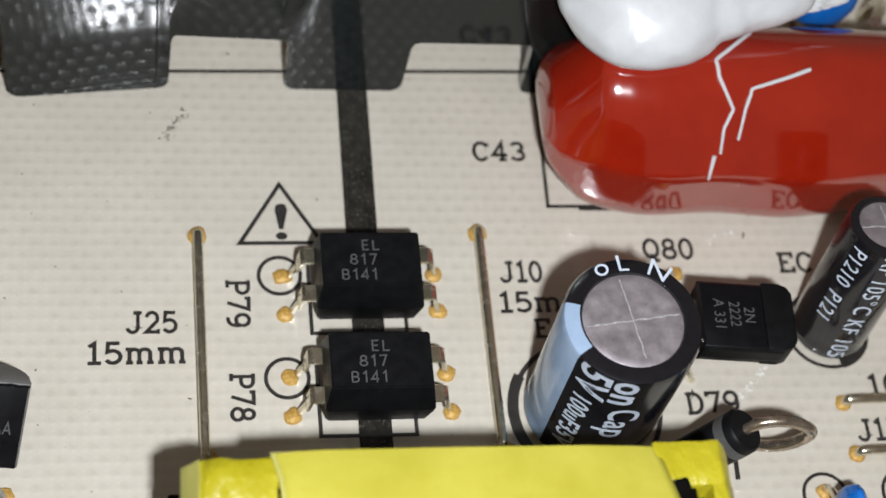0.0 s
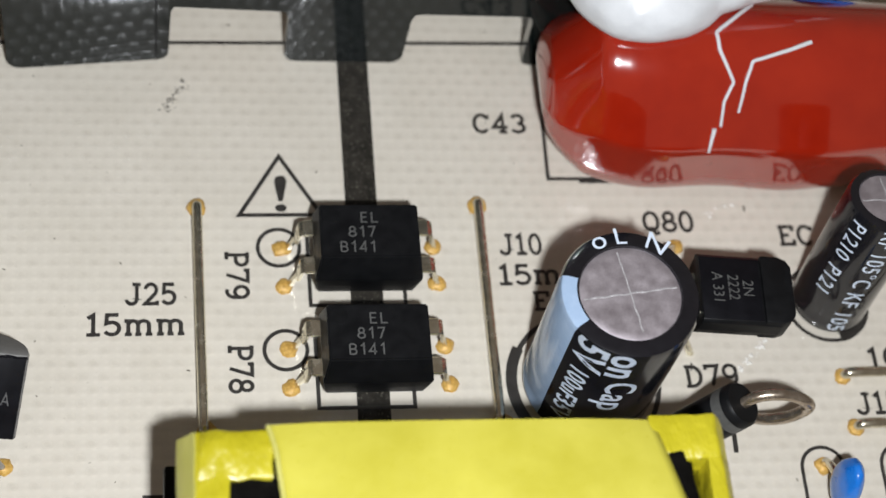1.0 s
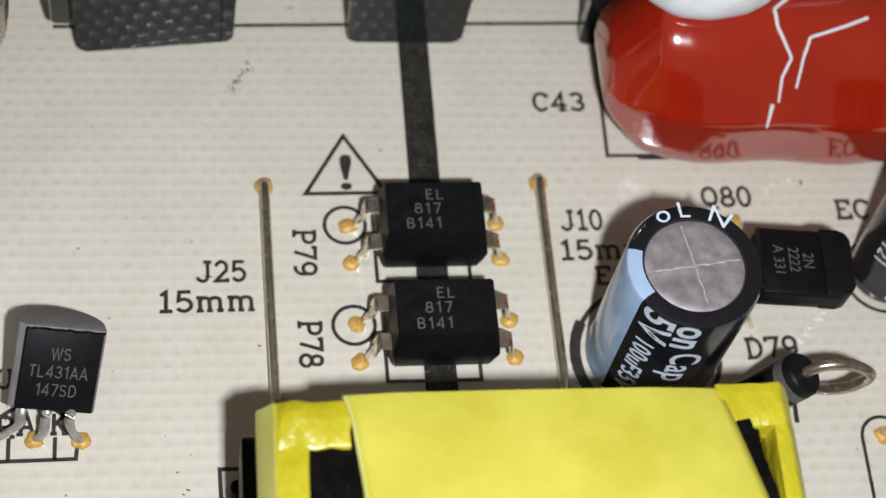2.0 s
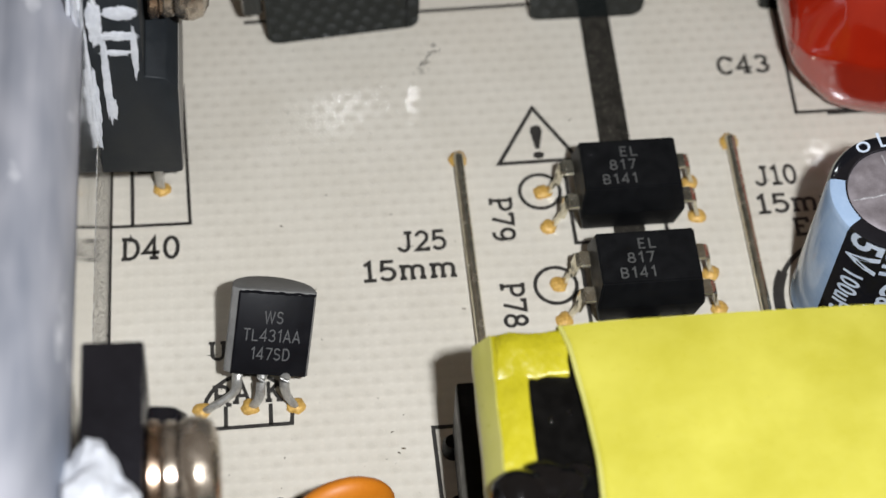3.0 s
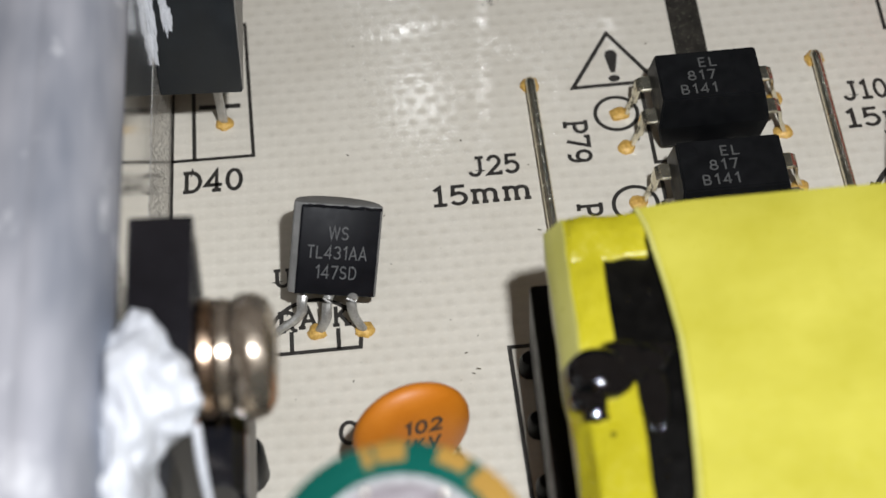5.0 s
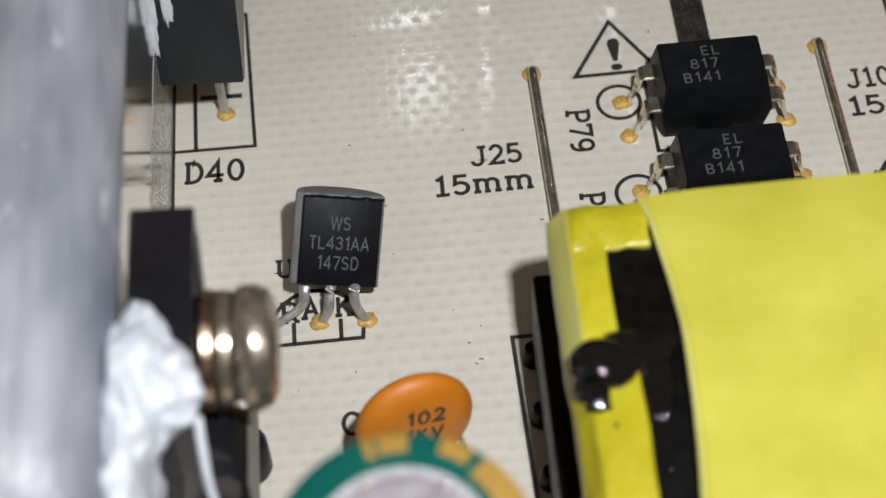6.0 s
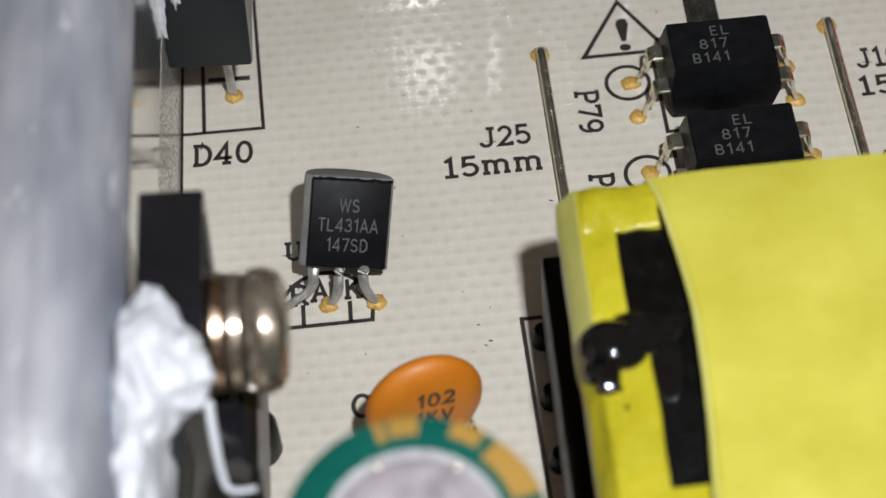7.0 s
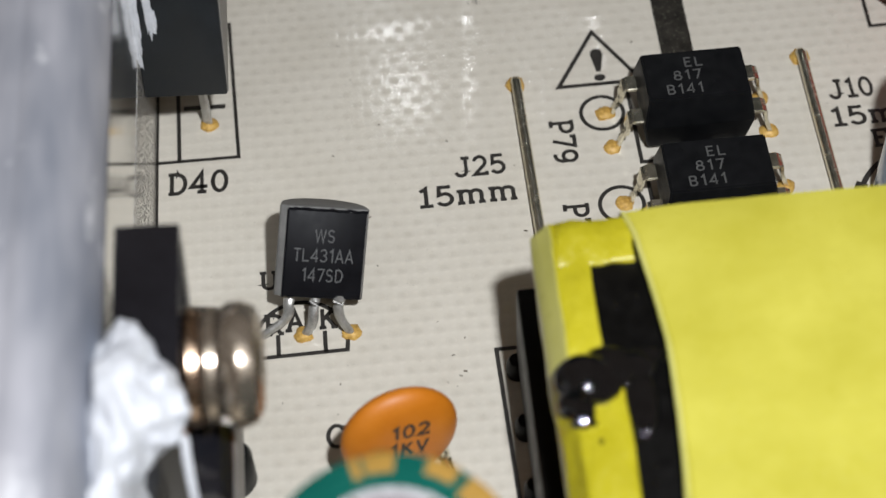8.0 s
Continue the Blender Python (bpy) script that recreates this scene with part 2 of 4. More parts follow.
def prism(points, z0, z1, axis="z", round_by=0.0, segs=2):
    """A polygon drawn out along an axis. points: (a, b) in the plane across it."""
    bm = bmesh.new()

    def place(a, b, c):
        return {"z": (a, b, c), "y": (a, c, b), "x": (c, a, b)}[axis]

    low = [bm.verts.new(place(a, b, z0)) for a, b in points]
    high = [bm.verts.new(place(a, b, z1)) for a, b in points]
    n = len(points)
    bm.faces.new(low)
    bm.faces.new(high)
    for i in range(n):
        bm.faces.new((low[i], low[(i + 1) % n], high[(i + 1) % n], high[i]))
    bmesh.ops.recalc_face_normals(bm, faces=bm.faces)
    if round_by:
        bmesh.ops.bevel(bm, geom=list(bm.edges), offset=round_by, segments=segs, affect="EDGES", profile=0.5, clamp_overlap=True)
    return bm


def lathe(profile, segs=48, start=0.0, sweep=360.0):
    """Turns (radius, height) pairs about the z axis."""
    bm = bmesh.new()
    closed = sweep >= 359.9
    steps = segs if closed else segs + 1
    rings = []
    for r, z in profile:
        if r < 1e-6:
            rings.append([bm.verts.new((0, 0, z))] * steps)
        else:
            rings.append([bm.verts.new((r * math.cos(radians(start + sweep * i / segs)), r * math.sin(radians(start + sweep * i / segs)), z)) for i in range(steps)])
    for a, b in zip(rings, rings[1:]):
        for i in range(segs):
            j = (i + 1) % steps
            quad = list(dict.fromkeys((a[i], a[j], b[j], b[i])))
            if len(quad) > 2:
                bm.faces.new(quad)
    return bm


def tube(points, radius, segs=10, smooth_by=4, flat=1.0):
    """A round wire through points, with rounded bends. flat: thickness across z over width."""
    pts = [Vector(p) for p in points]
    path = [pts[0]]
    for i in range(len(pts) - 1):
        p0, p1, p2, p3 = pts[max(i - 1, 0)], pts[i], pts[i + 1], pts[min(i + 2, len(pts) - 1)]
        for k in range(1, smooth_by + 1):
            t = k / smooth_by
            path.append(0.5 * (2 * p1 + (p2 - p0) * t + (2 * p0 - 5 * p1 + 4 * p2 - p3) * t * t + (3 * p1 - p0 - 3 * p2 + p3) * t ** 3))
    bm = bmesh.new()
    rings = []
    up = Vector((0.13, 0.31, 0.94))
    for i, p in enumerate(path):
        d = (path[min(i + 1, len(path) - 1)] - path[max(i - 1, 0)]).normalized()
        side = d.cross(up)
        side = side.normalized() if side.length > 1e-3 else Vector((1, 0, 0))
        top = side.cross(d).normalized()
        r = radius(i / (len(path) - 1)) if callable(radius) else radius
        rings.append([bm.verts.new(p + r * (math.cos(2 * math.pi * k / segs) * side + flat * math.sin(2 * math.pi * k / segs) * top)) for k in range(segs)])
    for a, b in zip(rings, rings[1:]):
        for k in range(segs):
            bm.faces.new((a[k], a[(k + 1) % segs], b[(k + 1) % segs], b[k]))
    bm.faces.new(rings[0])
    bm.faces.new(rings[-1])
    return bm


def blob(centre, size, seed, rough=0.25, subdiv=4, scale=1.0, floor=None):
    """An uneven lump."""
    bm = bmesh.new()
    bmesh.ops.create_icosphere(bm, subdivisions=subdiv, radius=1)
    off = Vector((seed * 7.1, seed * 3.7, seed * 1.9))
    for v in bm.verts:
        d = 1 + rough * noise.noise(v.co * 1.3 * scale + off) + rough * 0.4 * noise.noise(v.co * 3.7 * scale + off)
        v.co = Vector((centre[0] + v.co.x * size[0] * d, centre[1] + v.co.y * size[1] * d, centre[2] + v.co.z * size[2] * d))
        if floor is not None and v.co.z < floor:
            v.co.z = floor + (v.co.z - floor) * 0.02
    return bm


def lettering(text, height, bold=0.0, stretch=1.0, thick=0.012, spacing=1.0):
    """Built-in lettering as a bmesh in millimetres, its lower left at the origin; height is that of the capitals."""
    cu = bpy.data.curves.new("lettering", "FONT")
    cu.body, cu.size, cu.extrude, cu.offset, cu.resolution_u, cu.space_character = text, height / 0.69, thick, bold, 3, spacing
    ob = bpy.data.objects.new("lettering", cu)
    me = bpy.data.meshes.new_from_object(ob)
    bm = bmesh.new()
    bm.from_mesh(me)
    bpy.data.objects.remove(ob)
    bpy.data.curves.remove(cu)
    bpy.data.meshes.remove(me)
    x0 = min(v.co.x for v in bm.verts)
    for v in bm.verts:
        v.co.x = (v.co.x - x0) * stretch
    return bm


def width_of(bm):
    return max(v.co.x for v in bm.verts)


def ring(r, w, segs=56, a0=0.0, a1=360.0, z=0.0, h=0.02):
    return lathe(((r - w / 2, z), (r + w / 2, z), (r + w / 2, z + h), (r - w / 2, z + h), (r - w / 2, z)), segs, a0, a1 - a0)


def stroke(points, w, z=0.0, h=0.02, closed=False):
    """A printed line through points on the board, of width w, with mitred corners."""
    pts = [Vector((*p, 0)) for p in points]
    n = len(pts)
    bm = bmesh.new()
    left, right = [], []
    for i, p in enumerate(pts):
        a = pts[i - 1] if (i > 0 or closed) else None
        b = pts[(i + 1) % n] if (i < n - 1 or closed) else None
        d1 = (p - a).normalized() if a is not None else (b - p).normalized()
        d2 = (b - p).normalized() if b is not None else d1
        n1, n2 = Vector((-d1.y, d1.x, 0)), Vector((-d2.y, d2.x, 0))
        m = (n1 + n2).normalized()
        k = w / 2 / max(0.35, m.dot(n1))
        left.append(p + m * k)
        right.append(p - m * k)
    lv = [[bm.verts.new(q + Vector((0, 0, zz))) for q in side] for zz in (z, z + h) for side in (left, right)]
    for i in range(n if closed else n - 1):
        j = (i + 1) % n
        for a, b in ((0, 1), (2, 3), (0, 2), (1, 3)):
            bm.faces.new((lv[a][i], lv[a][j], lv[b][j], lv[b][i]))
    if not closed:
        for i in (0, -1):
            bm.faces.new((lv[0][i], lv[1][i], lv[3][i], lv[2][i]))
    return bm


# ---- the board and what is printed on it ----
desk = tagged(part("desk", box(-700, 700, -700, 700, -30, -8, 1.0), DESK), "brown laminate desk top under the circuit board", "desk", kind="structure")
board = tagged(part("circuit_board", box(-75, 85, -75, 70, -1.6, 0), BOARD, smooth=False), "cream circuit board with woven texture and black printing", "circuit board", kind="structure")
for px, py in ((-70, -70), (80, -70), (-70, 65), (80, 65)):
    part("standoff", lathe(((0, -8), (2.6, -8), (2.6, -1.6), (0, -1.6)), 6), NICKEL, board, at=pose(px, py, 0))


def printed(bm, name="printed_line", z=0.006):
    return part(name, bm, INK, board, at=pose(0, 0, z), smooth=False)




def bend(cx, cy, rx, ry, a0, a1, n=14):
    """Points along part of an ellipse."""
    return [(cx + rx * math.cos(radians(a0 + (a1 - a0) * i / n)), cy + ry * math.sin(radians(a0 + (a1 - a0) * i / n))) for i in range(n + 1)]


# Plotted slab-serif characters: width, then strokes, in fractions of the height of capitals.
GLYPHS = {
    "0": (0.70, [bend(0.35, 0.5, 0.27, 0.46, 0, 360, 28)]),
    "1": (0.60, [[(0.10, 0.80), (0.32, 0.95), (0.32, 0.05)], [(0.06, 0.05), (0.58, 0.05)]]),
    "2": (0.70, [[*bend(0.34, 0.69, 0.25, 0.27, 170, -40), (0.08, 0.05), (0.62, 0.05), (0.62, 0.18)]]),
    "3": (0.70, [bend(0.33, 0.73, 0.24, 0.22, 160, -90), bend(0.33, 0.28, 0.28, 0.23, 90, -160)]),
    "4": (0.74, [[(0.48, 0.05), (0.48, 0.95), (0.06, 0.30), (0.70, 0.30)], [(0.30, 0.05), (0.66, 0.05)]]),
    "5": (0.70, [[(0.60, 0.95), (0.15, 0.95), (0.12, 0.55), *bend(0.33, 0.33, 0.29, 0.28, 120, -150)]]),
    "7": (0.70, [[(0.08, 0.78), (0.08, 0.95), (0.62, 0.95), (0.30, 0.04)]]),
    "8": (0.70, [bend(0.35, 0.73, 0.22, 0.22, 0, 360, 22), bend(0.35, 0.28, 0.28, 0.23, 0, 360, 24)]),
    "9": (0.70, [bend(0.35, 0.67, 0.27, 0.28, 0, 360, 24), [(0.62, 0.66), *bend(0.32, 0.40, 0.30, 0.35, 20, -110)]]),
    "J": (0.76, [[(0.36, 0.95), (0.74, 0.95)], [(0.56, 0.95), (0.56, 0.28), *bend(0.32, 0.28, 0.24, 0.24, 0, -170)]]),
    "m": (1.14, [[(0.02, 0.66), (0.17, 0.66), (0.17, 0.05)], [(0.17, 0.50), *bend(0.36, 0.48, 0.19, 0.18, 150, 0), (0.55, 0.05)],
                 [(0.55, 0.50), *bend(0.76, 0.48, 0.21, 0.18, 150, 0), (0.97, 0.05)], [(0.03, 0.05), (0.31, 0.05)], [(0.44, 0.05), (0.68, 0.05)], [(0.84, 0.05), (1.10, 0.05)]]),
    "P": (0.76, [[(0.04, 0.95), (0.40, 0.95), *bend(0.42, 0.70, 0.27, 0.25, 90, -90), (0.18, 0.45)], [(0.18, 0.95), (0.18, 0.05)], [(0.04, 0.05), (0.40, 0.05)]]),
    "C": (0.78, [[(0.68, 0.95), (0.68, 0.72)], bend(0.40, 0.5, 0.32, 0.46, 40, 320, 22)]),
    "E": (0.76, [[(0.68, 0.72), (0.68, 0.95), (0.04, 0.95)], [(0.18, 0.95), (0.18, 0.05)], [(0.18, 0.52), (0.50, 0.52)], [(0.04, 0.05), (0.70, 0.05), (0.70, 0.28)]]),
    "Q": (0.80, [bend(0.40, 0.52, 0.32, 0.44, 0, 360, 28), [(0.28, 0.16), (0.44, 0.18), (0.56, -0.08), (0.76, -0.02)]]),
    "D": (0.80, [[(0.04, 0.95), (0.36, 0.95), *bend(0.36, 0.5, 0.36, 0.45, 90, -90), (0.04, 0.05)], [(0.18, 0.95), (0.18, 0.05)]]),
    "U": (0.80, [[(0.16, 0.95), (0.16, 0.32), *bend(0.40, 0.32, 0.24, 0.27, 180, 360), (0.64, 0.95)], [(0.02, 0.95), (0.30, 0.95)], [(0.50, 0.95), (0.78, 0.95)]]),
    "R": (0.80, [[(0.04, 0.95), (0.40, 0.95), *bend(0.40, 0.72, 0.25, 0.23, 90, -90), (0.18, 0.49)], [(0.18, 0.95), (0.18, 0.05)], [(0.04, 0.05), (0.34, 0.05)], [(0.40, 0.49), (0.66, 0.05), (0.78, 0.05)]]),
    "A": (0.80, [[(0.14, 0.05), (0.40, 0.95), (0.66, 0.05)], [(0.22, 0.36), (0.58, 0.36)], [(0.02, 0.05), (0.28, 0.05)], [(0.52, 0.05), (0.78, 0.05)]]),
    "K": (0.80, [[(0.18, 0.95), (0.18, 0.05)], [(0.66, 0.95), (0.18, 0.40)], [(0.34, 0.56), (0.68, 0.05)], [(0.04, 0.05), (0.32, 0.05)], [(0.52, 0.05), (0.80, 0.05)]]),
    "B": (0.70, [[(0.10, 0.95), (0.36, 0.95), *bend(0.38, 0.73, 0.20, 0.22, 90, -90), (0.10, 0.51)], [(0.36, 0.51), *bend(0.38, 0.28, 0.24, 0.23, 90, -90), (0.10, 0.05)], [(0.10, 0.95), (0.10, 0.05)]]),
    "L": (0.66, [[(0.10, 0.97), (0.10, 0.05), (0.60, 0.05)]]),
    "V": (0.72, [[(0.06, 0.95), (0.36, 0.05), (0.66, 0.95)]]),
}


PLAIN = {  # the same without serifs
    **GLYPHS,
    "1": (0.46, [[(0.08, 0.76), (0.32, 0.97), (0.32, 0.0)]]),
    "4": (0.70, [[(0.50, 0.0), (0.50, 0.95), (0.06, 0.28), (0.66, 0.28)]]),
    "7": (0.66, [[(0.06, 0.95), (0.62, 0.95), (0.26, 0.0)]]),
    "A": (0.76, [[(0.05, 0.0), (0.38, 0.97), (0.71, 0.0)], [(0.17, 0.32), (0.59, 0.32)]]),
    "D": (0.76, [[(0.12, 0.95), (0.36, 0.95), *bend(0.36, 0.5, 0.32, 0.45, 90, -90), (0.12, 0.05)], [(0.12, 0.97), (0.12, 0.03)]]),
    "E": (0.68, [[(0.60, 0.95), (0.12, 0.95), (0.12, 0.05), (0.62, 0.05)], [(0.12, 0.52), (0.54, 0.52)]]),
    "K": (0.70, [[(0.12, 0.97), (0.12, 0.03)], [(0.60, 0.95), (0.12, 0.40)], [(0.28, 0.58), (0.64, 0.03)]]),
    "S": (0.70, [[*bend(0.35, 0.73, 0.23, 0.22, 20, 250), *bend(0.35, 0.28, 0.26, 0.23, 80, -160)]]),
    "T": (0.66, [[(0.04, 0.95), (0.62, 0.95)], [(0.33, 0.95), (0.33, 0.0)]]),
    "W": (0.98, [[(0.04, 0.97), (0.26, 0.03), (0.49, 0.95), (0.72, 0.03), (0.94, 0.97)]]),
}


def plotted(text, h, line, gap=0.10, thick=0.008, letters=GLYPHS):
    """A line of plotted characters as one bmesh, its lower left at the origin."""
    whole, run, lift = bmesh.new(), 0.0, 0
    for ch in text:
        wide, strokes = letters[ch]
        for pts in strokes:
            lift = (lift + 1) % 5
            bm = stroke([((run + px) * h, py * h) for px, py in pts], line, -0.006, 0.006 + thick + 0.0015 * lift)
            me = bpy.data.meshes.new("mark")
            bm.to_mesh(me)
            bm.free()
            whole.from_mesh(me)
            bpy.data.meshes.remove(me)
        run += wide + gap
    return whole


def printed_text(text, x, y, w, h, turn=0.0):
    """Printed characters of overall width w and height h, lower left at x, y."""
    bm = plotted(text, h, 0.165 * h)
    k = w / width_of(bm)
    for v in bm.verts:
        v.co.x *= k
    return part("printed_text", bm, INK, board, at=pose(x, y, 0.012, 0, 0, turn), smooth=False)


for text, x, y, w, h, turn in (
    ("J25", -4.4, -6.72, 3.1, 1.45, 0.4), ("15mm", -6.7, -8.78, 5.85, 1.45, 0.6), ("P79", 1.66, -3.05, 3.3, 1.42, -90), ("P78", 1.75, -9.42, 3.2, 1.45, -90),
    ("C43", 17.93, 5.78, 3.55, 1.45, 0.6), ("J10", 18.85, -3.28, 2.78, 1.48, 0.8), ("15mm", 18.6, -5.42, 5.85, 1.42, 0.8), ("EC", 20.68, -7.2, 2.3, 1.3, 0.8),
    ("Q80", 28.45, -1.62, 3.4, 1.5, 1.0), ("EC", 37.4, -2.57, 2.4, 1.45, 1.0), ("D79", 29.7, -12.55, 3.45, 1.45, 2.0), ("J15", 40.4, -14.52, 3.0, 1.45, 1.5),
    ("10", 41.75, -11.45, 2.2, 1.45, 1.5), ("D40", -21.53, -6.18, 3.65, 1.6, -0.4), ("U", -16.2, -13.62, 1.1, 1.25, 0.0),
    ("R", -16.05, -16.75, 1.15, 1.4, 0.0), ("A", -14.85, -16.6, 1.15, 1.4, 0.0), ("K", -12.95, -16.6, 1.1, 1.4, 0.0), ("C8", -12.85, -24.3, 2.3, 1.42, 0.0),
):
    printed_text(text, x, y, w, h, turn)

printed(stroke(((2.58, -0.48), (5.17, 3.83), (7.72, -0.42)), 0.26, closed=True), "printed_triangle")
printed(prism(((5.05, 0.55), (5.33, 0.55), (5.62, 1.95), (5.5, 2.35), (5.2, 2.42), (4.92, 2.3), (4.82, 1.95)), 0, 0.02), "printed_mark")
printed(prism([(5.2 + 0.36 * math.cos(a * math.pi / 8), 0.05 + 0.27 * math.sin(a * math.pi / 8)) for a in range(16)], 0, 0.02), "printed_mark")
for cx, cy in ((4.96, -2.78), (5.18, -9.8)):
    part("printed_ring", ring(1.29, 0.24), INK, board, at=pose(cx, cy, 0.006), smooth=False)
printed(stroke(((6.72, -0.9), (6.8, -6.8), (12.66, -6.8), (12.6, -0.9)), 0.24))
printed(stroke(((6.95, -7.9), (7.03, -13.62), (12.78, -13.6), (12.72, -7.9)), 0.24))
printed(stroke(((-13.5, 12.25), (22.2, 12.95)), 0.26), "printed_line")
printed(stroke(((24.6, 11.25), (22.68, 11.24), (22.55, 2.33), (47.5, 2.48)), 0.24), "printed_outline")
printed(stroke(((24.6, 2.2), (47.5, 2.34)), 0.34, z=0.002), "printed_line")
part("printed_ring", ring(4.55, 0.32), INK, board, at=pose(23.4, -12.1, 0.006), smooth=False)
part("printed_ring", ring(4.62, 0.7, 40, 150, 240), INK, board, at=pose(23.4, -12.1, 0.010), smooth=False)
part("printed_ring", ring(2.66, 0.24), INK, board, at=pose(39.75, -6.75, 0.006), smooth=False)
part("printed_ring", ring(2.45, 0.75, 24, 285, 350), INK, board, at=pose(39.75, -6.75, 0.010), smooth=False)
for a in (285, 310):
    printed(stroke(((39.75 + 0.6 * math.cos(radians(a)), -6.75 + 0.6 * math.sin(radians(a))), (39.75 + 2.6 * math.cos(radians(a)), -6.75 + 2.6 * math.sin(radians(a)))), 0.22))
printed(stroke(((32.35, -12.6), (32.2, -16.9)), 0.3))
oval = [(37.55 + 1.36 * math.cos(radians(a)), -18.0 + 1.36 * math.sin(radians(a))) for a in range(0, 181, 15)] + [(37.55 + 1.36 * math.cos(radians(a)), -22.6 + 1.36 * math.sin(radians(a))) for a in range(180, 361, 15)]
printed(stroke(oval, 0.22, closed=True), "printed_outline")
printed(stroke([(x + 5.1, y + 0.1) for x, y in oval], 0.22, closed=True), "printed_outline")
# the rectifier's box, the long edge line, the regulator's outline and the transformer's box
printed(stroke(((-22.2, -3.68), (-17.22, -3.7), (-17.65, 7.2), (-22.0, 7.2)), 0.22), "printed_outline")
printed(stroke(((-20.8, -3.66), (-20.98, 7.2)), 0.24))
printed(stroke(((-20.55, 0.46), (-17.98, 0.38)), 0.34))
printed(stroke(((-22.2, 22), (-22.15, -60)), 0.26))
arc = [(-13.95 + 2.62 * math.cos(radians(a)), -17.3 + 2.62 * math.sin(radians(a))) for a in range(0, 181, 12)]
printed(stroke([(-11.4, -18.13), *arc, (-16.47, -18.2)], 0.24, closed=True), "printed_outline")
for x in (-15.24, -12.61):
    printed(stroke(((x, -18.15), (x, -16.75)), 0.24))
printed(stroke(((-0.5, -18.98), (-3.16, -19.0), (-2.55, -38.5)), 0.24), "printed_outline")
printed(stroke([(-8.5 + 4.7 * math.cos(radians(a)), -26.6 + 1.5 * math.sin(radians(a))) for a in range(100, 261, 10)], 0.26))
printed(prism(((9.22, 12.4), (9.3, -16), (11.3, -16), (11.25, 12.4)), 0, 0.012), "printed_strip", 0.002).data.materials[0] = STRIP


def solder(x, y, r=0.6, h=0.28, seed=0):
    """A small amber mound of solder and flux."""
    bm = lathe(((r * 1.02, 0.0), (r, 0.03), (r * 0.82, h * 0.55), (r * 0.45, h * 0.92), (0, h)), 14)
    for v in bm.verts:
        k = 1 + 0.3 * noise.noise(Vector((v.co.x * 2.2 + seed * 3.3, v.co.y * 2.2, v.co.z * 2.0 + seed)))
        v.co.x, v.co.y, v.co.z = v.co.x * k, v.co.y * k, v.co.z * (0.8 + 0.5 * k - 0.3)
    return part("solder_joint", bm, SOLDER, board, at=pose(x, y, 0.004), smooth=True)


PADS = [(-0.02, 0.02), (17.67, 0.3), (0.45, -15.0), (18.0, -14.7), (5.1, -2.84), (5.2, -5.51), (5.35, -9.74), (5.41, -12.3), (14.57, -2.75), (14.7, -5.3), (14.85, -9.6), (15.0, -12.15),
        (-18.98, -1.0), (-11.13, -17.0), (-13.82, -16.9), (-16.66, -16.94), (30.3, -2.7), (30.3, -5.2), (30.3, -7.7), (39.86, -11.94), (40.09, -15.39), (32.5, -14.8), (28.6, -17.2), (37.55, -17.85), (37.55, -22.8)]
for i, (x, y) in enumerate(PADS):
    solder(x, y, 0.62 if i < 4 else 0.56, 0.32, i)
# flecks of dust and lint
rnd = random.Random(4)
fleck = bmesh.new()
for _ in range(110):
    x, y, s, a = rnd.uniform(-22, 44), rnd.uniform(-30, 14), rnd.choice((0.02, 0.025, 0.03, 0.05)), rnd.uniform(0, 3.1)
    dx, dy = s * rnd.uniform(1, 3) * math.cos(a), s * rnd.uniform(1, 3) * math.sin(a)
    quad = [fleck.verts.new((x + i * dx - j * dy * 0.4, y + i * dy + j * dx * 0.4, 0.02)) for i, j in ((-1, -1), (1, -1), (1, 1), (-1, 1))]
    fleck.faces.new(quad)
tagged(part("dust_fleck", fleck, worn("dark_dust", (0.05, 0.04, 0.03), (0.14, 0.11, 0.07), bump=0), board, smooth=False), kind="stuff")
smudge = bmesh.new()
for i in range(60):
    t = rnd.random()
    x, y, s = -2.0 + 1.3 * t + rnd.gauss(0, 0.18), 7.3 + 2.1 * t + rnd.gauss(0, 0.2), rnd.uniform(0.03, 0.09)
    smudge.faces.new([smudge.verts.new((x + s * math.cos(k * 1.26 + t), y + s * 0.7 * math.sin(k * 1.26 + t), 0.018)) for k in range(5)])
part("smudge", smudge, INK, board, "grainy brown smudge on the board", smooth=False)

FLUX = worn("glassy_flux", (0.70, 0.68, 0.62), (0.85, 0.83, 0.78), (0.05, 0.12), size=0.4, grain=0.12, bump=0.5, coat=1.0)
flux = bmesh.new()
for (x0, y0), (x1, y1), n, s in (((33.2, -11.6), (35.3, -9.3), 26, 0.14), ((32.6, -0.5), (35.2, 0.9), 14, 0.10)):
    for i in range(n):
        t = rnd.random()
        x, y, r = x0 + (x1 - x0) * t + rnd.gauss(0, 0.12), y0 + (y1 - y0) * t + rnd.gauss(0, 0.12), s * rnd.uniform(0.4, 1.2)
        tip = flux.verts.new((x, y, r * 0.5))
        rim = [flux.verts.new((x + r * math.cos(k) * rnd.uniform(0.7, 1.3), y + r * math.sin(k) * rnd.uniform(0.7, 1.3), 0.008)) for k in (0, 1, 2.1, 3.1, 4.2, 5.2)]
        for k in range(6):
            flux.faces.new((rim[k], rim[(k + 1) % 6], tip))
tagged(part("flux_crumb", flux, FLUX, board, smooth=False), kind="stuff")


